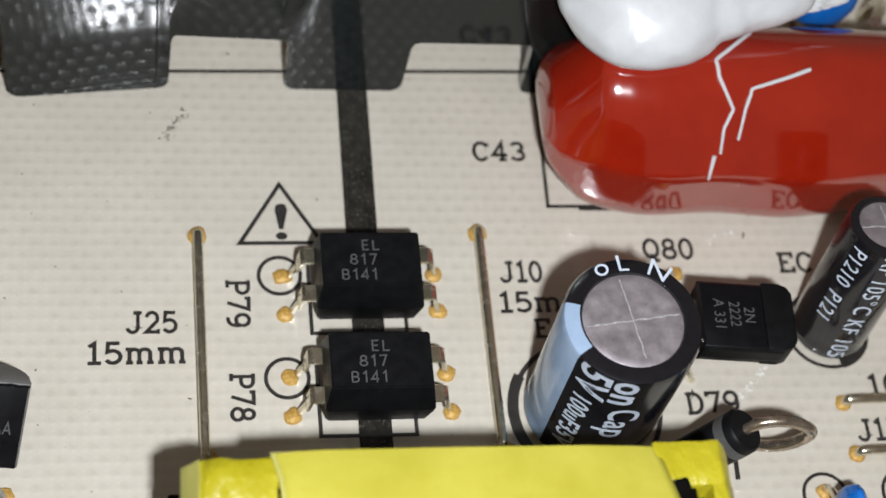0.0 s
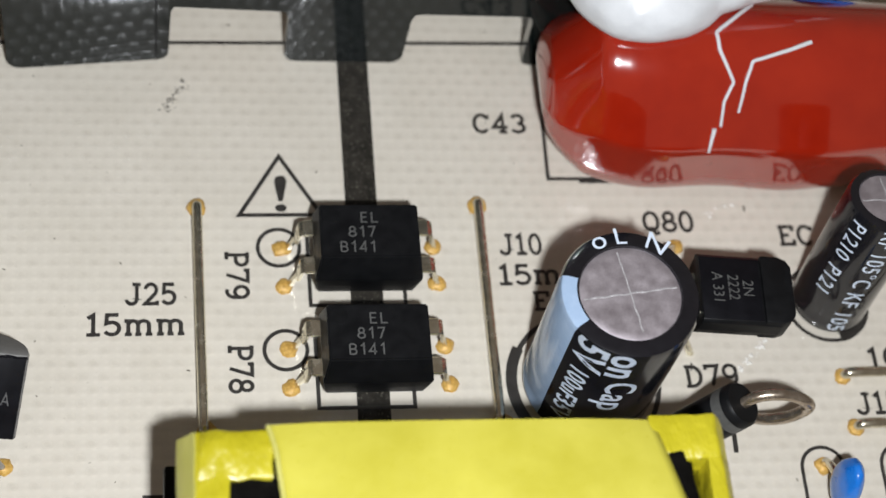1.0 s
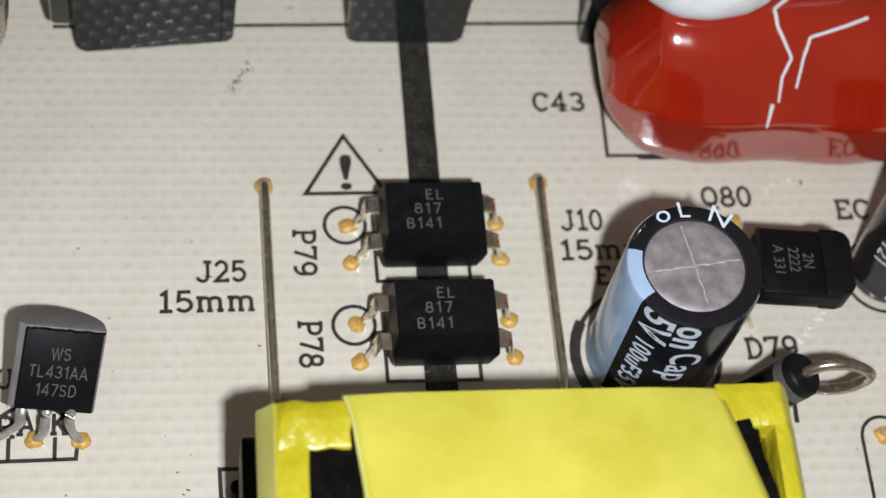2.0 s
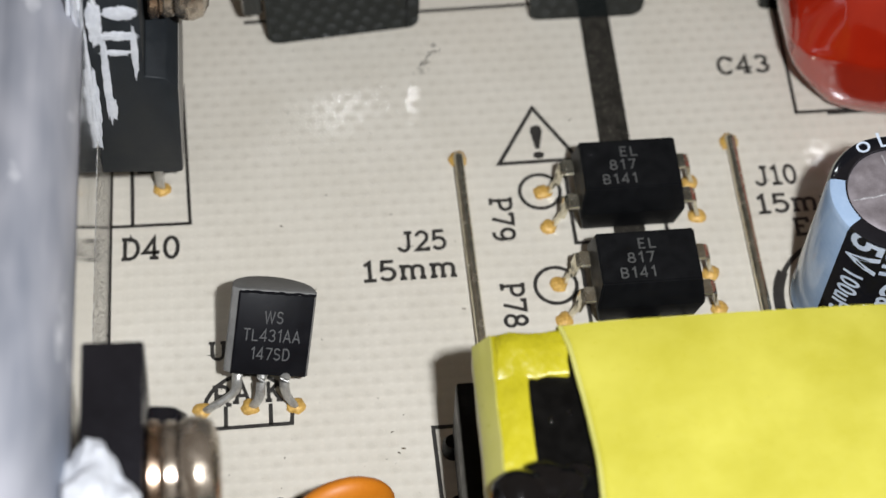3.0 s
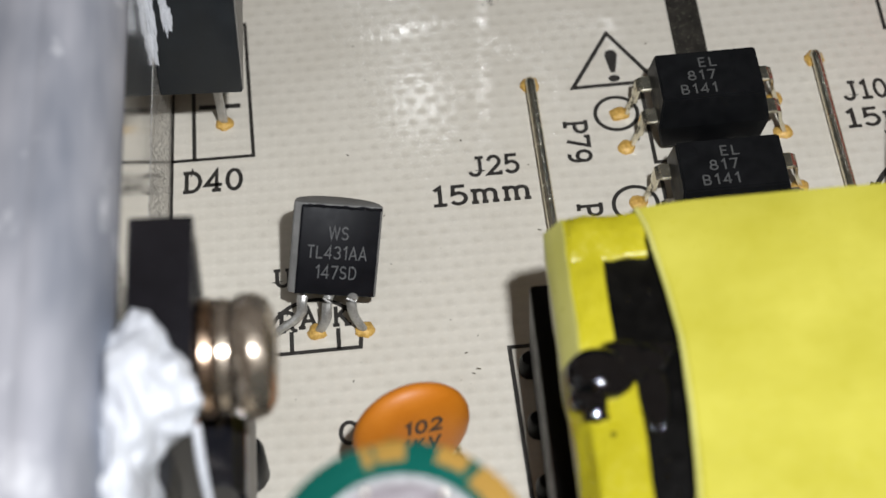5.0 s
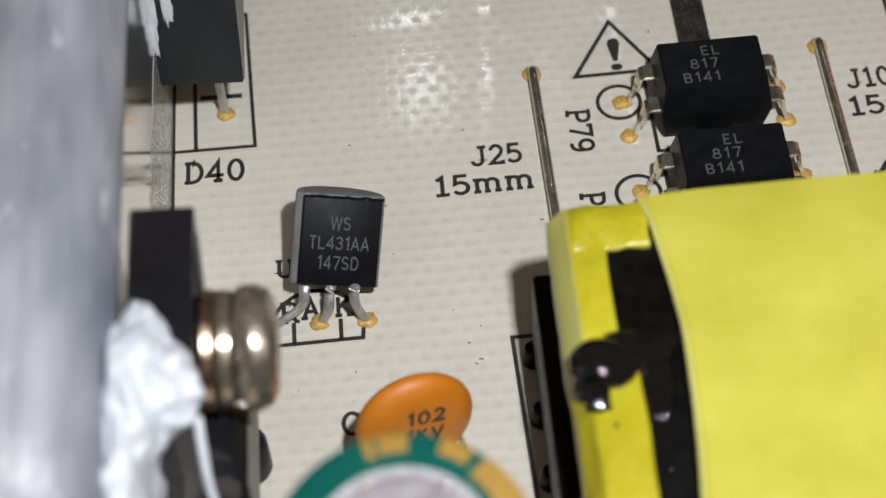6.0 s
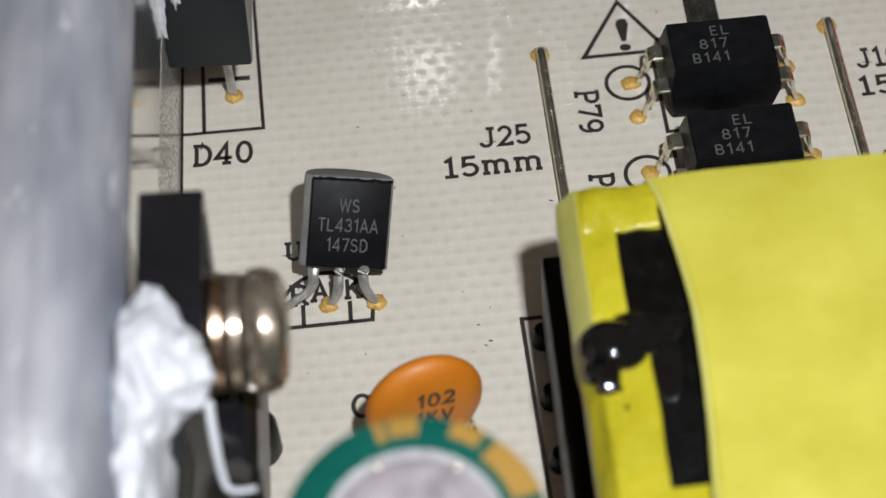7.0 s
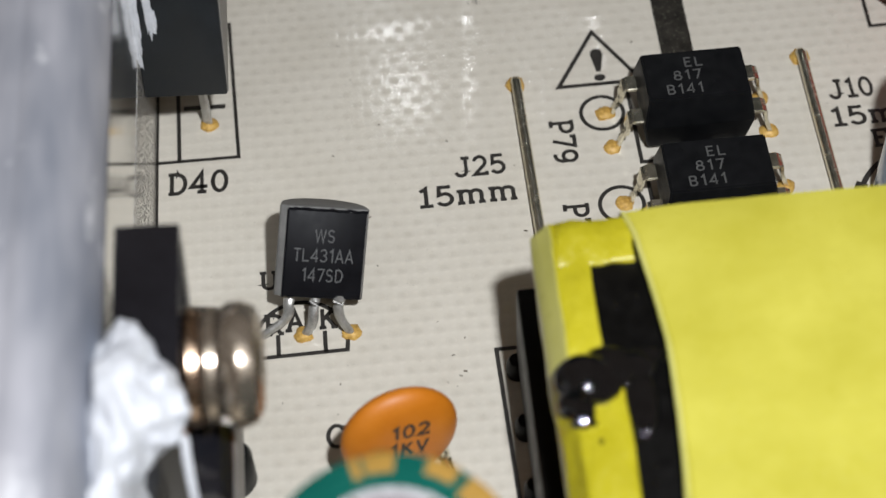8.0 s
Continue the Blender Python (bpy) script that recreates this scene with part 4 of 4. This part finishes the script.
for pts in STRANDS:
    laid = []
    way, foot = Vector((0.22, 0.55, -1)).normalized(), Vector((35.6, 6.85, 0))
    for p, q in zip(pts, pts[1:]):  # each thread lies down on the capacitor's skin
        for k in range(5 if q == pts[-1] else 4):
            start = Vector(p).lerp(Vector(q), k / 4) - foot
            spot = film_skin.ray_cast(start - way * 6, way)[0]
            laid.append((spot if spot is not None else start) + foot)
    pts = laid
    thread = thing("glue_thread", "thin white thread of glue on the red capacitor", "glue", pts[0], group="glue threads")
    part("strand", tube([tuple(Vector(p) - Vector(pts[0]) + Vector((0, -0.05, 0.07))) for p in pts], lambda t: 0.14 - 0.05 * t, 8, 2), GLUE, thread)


# ---- the taped transformer ----
def crumpled(bm, by=0.12):
    """Small creases pressed into a taped surface."""
    for _ in range(3):
        bmesh.ops.subdivide_edges(bm, edges=[e for e in bm.edges if e.calc_length() > 0.9], cuts=1, use_grid_fill=True)
    bmesh.ops.triangulate(bm, faces=[f for f in bm.faces if len(f.verts) > 4])
    for v in bm.verts:
        p = v.co
        v.co = p + by * Vector((noise.noise(p * 0.9), noise.noise(p * 0.9 + Vector((9, 0, 0))), 1.4 * noise.noise(p * 0.8 + Vector((0, 9, 0)))))
    return bm


def transformer():
    rng = random.Random(12)
    ob = thing("transformer", "yellow taped transformer with a black core and bobbin", "transformer", (0, 0, 0))
    back, front, top = -20.75, -47.0, 14.15

    def side_profile(x0, x1, cut):
        return [(x0, 2.0), (x1, 2.0), (x1, top - cut), (x1 - cut * 1.0, top), (x0 + cut, top), (x0, top - cut)]

    part("core", box(0.9, 24.9, front + 1.0, back - 1.2, 2.0, top - 0.25, 0.3), FERRITE, ob, "black varnished ferrite core")
    # left end: taped post with a bevelled shoulder, open over the core
    for inner, y0, y1 in ((1.02, -28.9, back - 0.14), (1.68, front, -28.9)):
        left = [(-0.85, 2.0), (inner, 2.0), (inner, top), (-0.62, top), (-1.42, top - 1.3), (-1.3, top - 4.0), (-0.85, 7.4)]
        part("end_tape", crumpled(prism(left, y0, y1, axis="y", round_by=0.1), 0.15), ENDTAPE, ob, "yellow tape folded over the core's end")
    strip = prism([(-0.98, 7.4), (-1.42, top - 4.0), (-1.54, top - 1.25), (-0.68, top + 0.06), (-0.6, top - 0.05), (-1.3, top - 1.3), (-1.2, top - 4.0), (-0.8, 7.4)], -29.2, back - 0.2, axis="y", round_by=0.02, segs=1)
    part("fold_strip", crumpled(strip, 0.06), BORDER, ob, "paler strip of tape along the shoulder and outer wall")
    part("end_tape", crumpled(prism([(-0.5, 2.0), (3.25, 2.0), (3.25, top + 0.05), (-0.5, top + 0.05)], back - 2.75, back - 0.1, axis="y", round_by=0.15), 0.24), ENDTAPE, ob, "creased yellow tape at the corner")
    part("end_tape", crumpled(prism([(1.5, 2.0), (3.3, 2.0), (3.3, top - 0.1), (1.5, top - 0.1)], front, -37.3, axis="y", round_by=0.1)), ENDTAPE, ob, "yellow tape folded over the core's end")
    # right end
    part("end_tape", crumpled(prism([(22.7, 2.0), (26.9, 2.0), (26.9, top - 0.7), (26.3, top), (22.7, top)], back - 2.1, back + 0.45, axis="y", round_by=0.22)), ENDTAPE, ob, "creased yellow tape at the corner")
    part("end_tape", crumpled(prism([(25.55, 2.0), (26.95, 2.0), (26.95, top - 0.8), (26.4, top - 0.1), (25.55, top - 0.1)], front, back - 1.9, axis="y", round_by=0.14)), ENDTAPE, ob, "yellow tape folded over the core's end")
    part("core_ridge", prism([(23.2, -22.6), (24.35, -22.4), (25.2, -26.5), (25.5, -30.0), (25.5, -45.0), (23.2, -45.0)], 12.0, top + 0.12, round_by=0.15), FERRITE, ob, "black varnished ridge")
    # the broad band over the middle, a little domed and wavy
    def band_edge(y):
        return float(np.interp(y, (-47, -37.8, -35.3, -32.5, -28.9, -26.3, -24.4, -21.7, -20.4), (2.9, 3.42, 3.66, 3.84, 3.96, 3.78, 3.58, 3.28, 2.88)))

    bm = bmesh.new()
    nx, ny = 44, 40
    rows = []
    for i in range(nx + 1):
        fx = i / nx
        path = [(front, 1.8), (front, top - 1.0)] + [(front + (back + 0.1 - front) * j / ny, None) for j in range(ny + 1)] + [(back + 0.32, top - 0.4), (back + 0.38, top - 1.6), (back + 0.35, 1.8)]
        row = []
        for j, (y, z) in enumerate(path):
            fy = (y - front) / (back - front)
            edge = band_edge(y)
            right = float(np.interp(y, (-47, -28.3, -23.2, -20.3), (25.6, 24.8, 23.6, 22.9)))
            x = edge + (right - edge) * fx
            if z is None:
                dome = 0.42 * (1 - (2 * fx - 1) ** 4) + 0.6 * math.sin(math.pi * min(1, max(0, fy))) ** 0.6 - 0.25
                z = top + 0.12 + dome + 0.10 * noise.noise(Vector((x * 0.18, y * 0.16, 2.0))) + 0.03 * noise.noise(Vector((x * 0.7, y * 0.5, 5.0)))
            row.append(bm.verts.new((x, y, z)))
        rows.append(row)
    for a, b in zip(rows, rows[1:]):
        for j in range(len(a) - 1):
            bm.faces.new((a[j], a[j + 1], b[j + 1], b[j]))
    skin = part("tape_band", bm, TAPE, ob, "broad yellow tape wrapped over the winding")
    solid = skin.modifiers.new("thickness", "SOLIDIFY")
    solid.thickness, solid.offset = 0.14 * MM, -1
    # the band's curled left border
    pts = [(band_edge(front + (back - front) * f / 20) + 0.02, front + (back - front) * f / 20, top + 0.02 + 0.58 * math.sin(math.pi * f / 20) ** 0.6) for f in range(21)]
    part("tape_border", tube(pts, 0.13, 8, 2), BORDER, ob, "paler curled border of the tape")
    # bobbin
    part("bobbin_flange", box(-2.15, -0.85, front, -19.95, 0.9, 7.3, 0.22), FERRITE, ob, "black moulded bobbin flange")
    part("bobbin_base", box(-0.9, 26.5, front, back - 0.2, 0.9, 2.4, 0.2), FERRITE, ob, "black moulded bobbin base")
    for i in range(6):
        y = -20.6 - 3.82 * i
        part("pin", lathe(((0, 0), (0.62, 0), (0.62, 0.9), (0.45, 1.3), (0, 1.3)), 16), FERRITE, ob, "black bobbin foot", at=pose(-2.15 + 0.06 * i, y, 0))
    # a run of varnish across the left end
    for c, s, seed in (((0.1, -30.0, top + 0.05), (1.6, 1.35, 0.85), 2), ((1.9, -29.5, top + 0.0), (1.5, 0.85, 0.5), 6), ((-0.3, -31.5, top - 0.1), (0.6, 1.0, 0.45), 9), ((2.4, -31.0, top - 0.25), (0.8, 2.2, 0.35), 12), ((1.1, -29.5, top), (1.5, 1.25, 0.6), 15), ((2.9, -28.9, top - 0.1), (1.1, 0.5, 0.3), 18), ((-0.6, -30.9, top - 0.35), (0.8, 0.8, 0.6), 21)):
        part("varnish_run", blob(c, s, seed, 0.12, 4, 0.8), VARNISH, ob, "shiny black varnish run")
    # glossy beads, added to give small glints on the core
    for i in range(13):
        x, y = rng.uniform(1.9, 3.0), rng.uniform(-36.5, -25.0)
        if i < 5:
            x, y = rng.uniform(-0.9, 0.9), rng.uniform(-33.5, -31.6)
        part("glint_bead", blob((x, y, top - 0.2 if i > 4 else top - 0.02), (0.14, 0.2, 0.12), i, 0.1, 3), VARNISH, ob, "tiny glossy bead added to catch a glint")
    return ob


transformer()


# ---- the heat sink and the parts clamped to it ----
def heat_sink():
    ob = thing("heat_sink", "grey drawn aluminium heat sink standing on the board", "heat sink", (0, 0, 0))
    face = [(-22.25, 0.0), (-20.95, 20.2)] + bend(-24.3, 20.1, 3.3, 3.4, -3, 88, 12)
    crown = []
    for i in range(1, 91):
        x = -24.2 - i * 0.14
        crown.append((x, 23.45 + 0.10 * math.sin(i * 0.21) - 0.002 * i))
    outline = face + crown + [(-38.0, 22.0), (-38.0, 0.0)]
    part("extrusion", prism(outline, -70, 45, axis="y"), SINK, ob)
    part("face", prism([(-22.25, 0.0), (-22.23, 0.0), (-20.93, 20.2), (-20.95, 20.2)], -70, 45, axis="y"), SINKFACE, ob, "smooth reflecting face", smooth=False)
    n = Nodes("dusty_aluminium")
    dust = n.ramp(n.noise(0.16, 3.0), ((0.46, (0, 0, 0)), (0.56, (1, 1, 1))))
    n.set(Base_Color=n.mix(dust, (0.78, 0.77, 0.75), n.ramp(n.noise(0.4, 2.0), ((0.35, (0.10, 0.09, 0.075)), (0.65, (0.40, 0.37, 0.32))))))
    n.set(Metallic=n.math("SUBTRACT", 0.95, n.math("MULTIPLY", dust, 0.9)), Roughness=n.math("ADD", 0.14, n.math("MULTIPLY", dust, 0.5)))
    part("dusty_edge", prism([(-22.24, 0.0), (-22.20, 0.0), (-21.56, 10.0), (-21.60, 10.0)], -70, 45, axis="y"), n.mat, ob, "dusty speckled lower edge", smooth=False)
    return ob


heat_sink()


def power_device(at, label, leads, moulding):
    """A moulded device standing with its back to the sink (-x); a thinner tab with a hole at the top."""
    ob = thing("power_device", label, "transistor", at, group="clamped devices")
    body = [(-0.22, 0.0), (4.5, 0.0), (4.5, 8.2), (3.9, 9.0), (2.7, 9.2), (2.7, 15.8), (-0.22, 15.8)]
    part("body", prism(body, -5.1, 5.1, axis="y", round_by=0.14), moulding, ob)
    # pale strip painted for the side face's grazing reflection
    part("edge_sheen", box(4.47, 4.56, -5.0, 5.0, 0.2, 8.0, 0.02, 1), worn("painted_edge_sheen", (0.16, 0.15, 0.135), (0.26, 0.245, 0.225), bump=0), ob, "pale strip painted as a reflection along the edge")
    for y in leads:
        part("lead", tube(((2.6, y, 0.3), (2.7, y, -2.2), (2.85, y, -4.2), (2.95, y, -at[2] - 0.2)), lambda t: 0.5 if t < 0.5 else 0.34, 8, 5, 0.55), LEAD, ob, "flat tinned lead")
    return ob


LEAN = math.degrees(math.atan2(1.4, 21.6))
rect = power_device((-21.55, 1.0, 6.5), "black moulded rectifier clamped to the heat sink, smeared with white paste", (-2.0, 0.54, 3.08), MATT)
rect.rotation_euler = Euler((0, radians(LEAN), 0))
dev = power_device((-21.35, -28.6, 4.6), "black moulded power device screwed to the heat sink", (-2.54, 0.0, 2.54), SLEEVE)
dev.rotation_euler = Euler((0, radians(LEAN), 0))


def screw(at, label):
    ob = thing("screw", label, "screw", m=Matrix.Translation(at) @ pose(0, 0, 0, 0, 90 + LEAN, 0) @ Matrix.Scale(1.05, 4), group="clamp screws")
    part("washer", lathe(((1.3, 0), (2.5, 0), (2.6, 0.12), (2.55, 0.5), (2.2, 0.58), (1.3, 0.58)), 48), COPPERISH, ob, "coppery flat washer")
    part("spring_washer", lathe(((1.3, 0.6), (2.35, 0.6), (2.55, 0.85), (2.5, 1.25), (2.2, 1.4), (1.3, 1.4)), 48), NICKEL, ob, "grey spring washer")
    part("head", lathe(((0, 1.4), (2.45, 1.4), (2.68, 1.75), (2.72, 2.3), (2.5, 2.85), (1.9, 3.15), (1.0, 3.25), (0.5, 3.1), (0, 3.05)), 56), NICKEL, ob, "domed screw head")


screw((-17.75, -29.1, 16.9), "tarnished screw with washers through the power device's tab")
screw((-17.75, 1.0, 18.6), "tarnished screw with amber washers through the rectifier's tab")

paste = thing("thermal_paste", "thick white thermal paste squeezed out beside the power device", "paste", (-20.4, -30, 10))
SMEARS = (((1.0, -2.7, 9.9), (2.1, 2.0, 1.6), 1), ((0.6, -0.9, 10.2), (1.2, 2.2, 1.1), 5), ((-0.4, -4.4, 8.9), (1.5, 2.4, 2.2), 7), ((-0.4, -7.2, 7.9), (1.1, 4.0, 2.9), 2), ((-0.3, -11.0, 7.4), (1.1, 4.2, 3.0), 4), ((1.7, -2.8, 9.9), (1.2, 1.2, 1.1), 9), ((-0.5, -6, 6), (1.2, 5, 5), 10), ((0.1, -2.8, 9.6), (1.6, 3.8, 2.2), 11), ((-0.4, -4.8, 9.0), (1.3, 2.0, 2.1), 13))
melted(part("smear", lumps(SMEARS, 0.32, 1.9), PASTE, paste), 0.16, 4)
part("string", tube(((2.9, -4.3, 9.8), (3.1, -6.0, 9.3), (3.3, -7.2, 8.4), (3.6, -7.6, 8.0), (4.6, -7.5, 7.8)), lambda t: 0.19 - 0.07 * t, 8, 6), PASTE, paste, "thin string of white paste")

smear = thing("thermal_paste", "streaks of white thermal paste beside the rectifier", "paste", (-21.4, -4.4, 12))
for c, size, seed in (((-0.45, 0.2, 6), (0.42, 0.7, 9), 11), ((0.05, 0.22, 1.0), (0.28, 0.16, 3.2), 16), ((0.85, 0.27, 3.6), (0.20, 0.06, 3.4), 12), ((2.5, 0.27, 5.9), (0.17, 0.06, 1.9), 13), ((1.6, 0.27, 7.3), (0.95, 0.06, 0.32), 14), ((1.5, 0.27, 5.9), (0.75, 0.05, 0.22), 15),
                   ((0.5, 0.27, 8.4), (0.35, 0.06, 1.7), 17), ((1.9, 0.27, 9.2), (0.8, 0.06, 0.5), 18), ((1.0, 0.27, 0.9), (0.24, 0.05, 0.9), 19)):
    part("streak", blob(c, size, seed, 0.55, 4, 2.6), PASTE, smear)
smear.rotation_euler = Euler((0, radians(LEAN), 0))


# ---- disc and bead capacitors ----
def disc_capacitor():
    m = axes_pose((-8.85, -26.05, 4.1), (2.3, 0.68, 0.2), (-0.12, 0.22, 1.6))
    ob = thing("ceramic_capacitor", "orange ceramic disc capacitor leaning back on two leads", "capacitor", m=m)
    bm = lathe([(0, -1.0)] + [(3.15 * math.cos(radians(a)) ** 0.7, math.sin(radians(a))) for a in range(-80, 81, 10)] + [(0, 1.0)], 56)
    for v in bm.verts:
        v.co = Vector((v.co.x, v.co.z, v.co.y * (1.0 if v.co.y > 0 else 1.08)))
    part("body", bm, ORANGE, ob)
    for text, x, z in (("102", -0.6, 0.85), ("1KV", -0.95, -0.4)):
        part("lettering", plotted(text, 0.95, 0.17, 0.16, 0.004, PLAIN), INK, ob, at=pose(x, -1.01, z, 0, 14, 0) @ pose(0, 0, 0, 90), smooth=False)
    inv = m.inverted()
    for x, px in ((-2.0, -11.2), (2.0, -6.1)):
        part("lead", tube([(x, 0, -2.2), (x, 0, -3.6), tuple(inv @ Vector((px, -27.8, 1.0))), tuple(inv @ Vector((px, -27.8, -0.2)))], 0.27, 8, 5), TIN, ob, "bent tinned lead")


disc_capacitor()
bead = thing("ceramic_capacitor", "small blue bead capacitor standing in its printed outline", "capacitor", (37.5, -20.2, 0))
bm = blob((0, 0, 3.2), (0.75, 1.35, 2.1), 4, 0.08)
part("body", bm, BLUE, bead)
for y in (2.35, -2.5):
    part("lead", tube(((0, y * 0.35, 2.0), (0, y * 0.8, 1.3), (0, y, 0.6), (0, y, -0.2)), 0.25, 8, 5), TIN, bead, "tinned lead")
knob = thing("ceramic_capacitor", "round blue part with a pale lead behind the film capacitor", "capacitor", (41.6, 14.6, 0))
bm = blob((0, 0, 6.5), (2.2, 1.2, 2.6), 6, 0.06)
part("body", bm, BLUE, knob)
for x in (-1.4, 1.4):
    part("lead", tube(((x, 0, 4.5), (x * 1.1, 0, 2.5), (x * 1.2, 0, -0.2)), 0.3, 8, 5), TIN, knob, "tinned lead")
part("lead", tube(((3.4, -1.4, 6.2), (4.6, 0.6, 5.0), (5.4, 2.6, 3.0), (5.6, 3.6, -0.2)), 0.45, 8, 5), TIN, knob, "pale curved lead")
plug = thing("round_part", "small black round part beside the power device", "component", (-17.6, -26.0, 0))
part("body", lathe(((0, 0.2), (0.9, 0.2), (1.05, 0.6), (1.05, 3.0), (0.9, 3.4), (0, 3.5)), 40), CHIP, plug)
part("lead", tube(((0.6, 0, 0.4), (0.6, 0, -0.2)), 0.25, 8, 2), TIN, plug, "tinned lead")
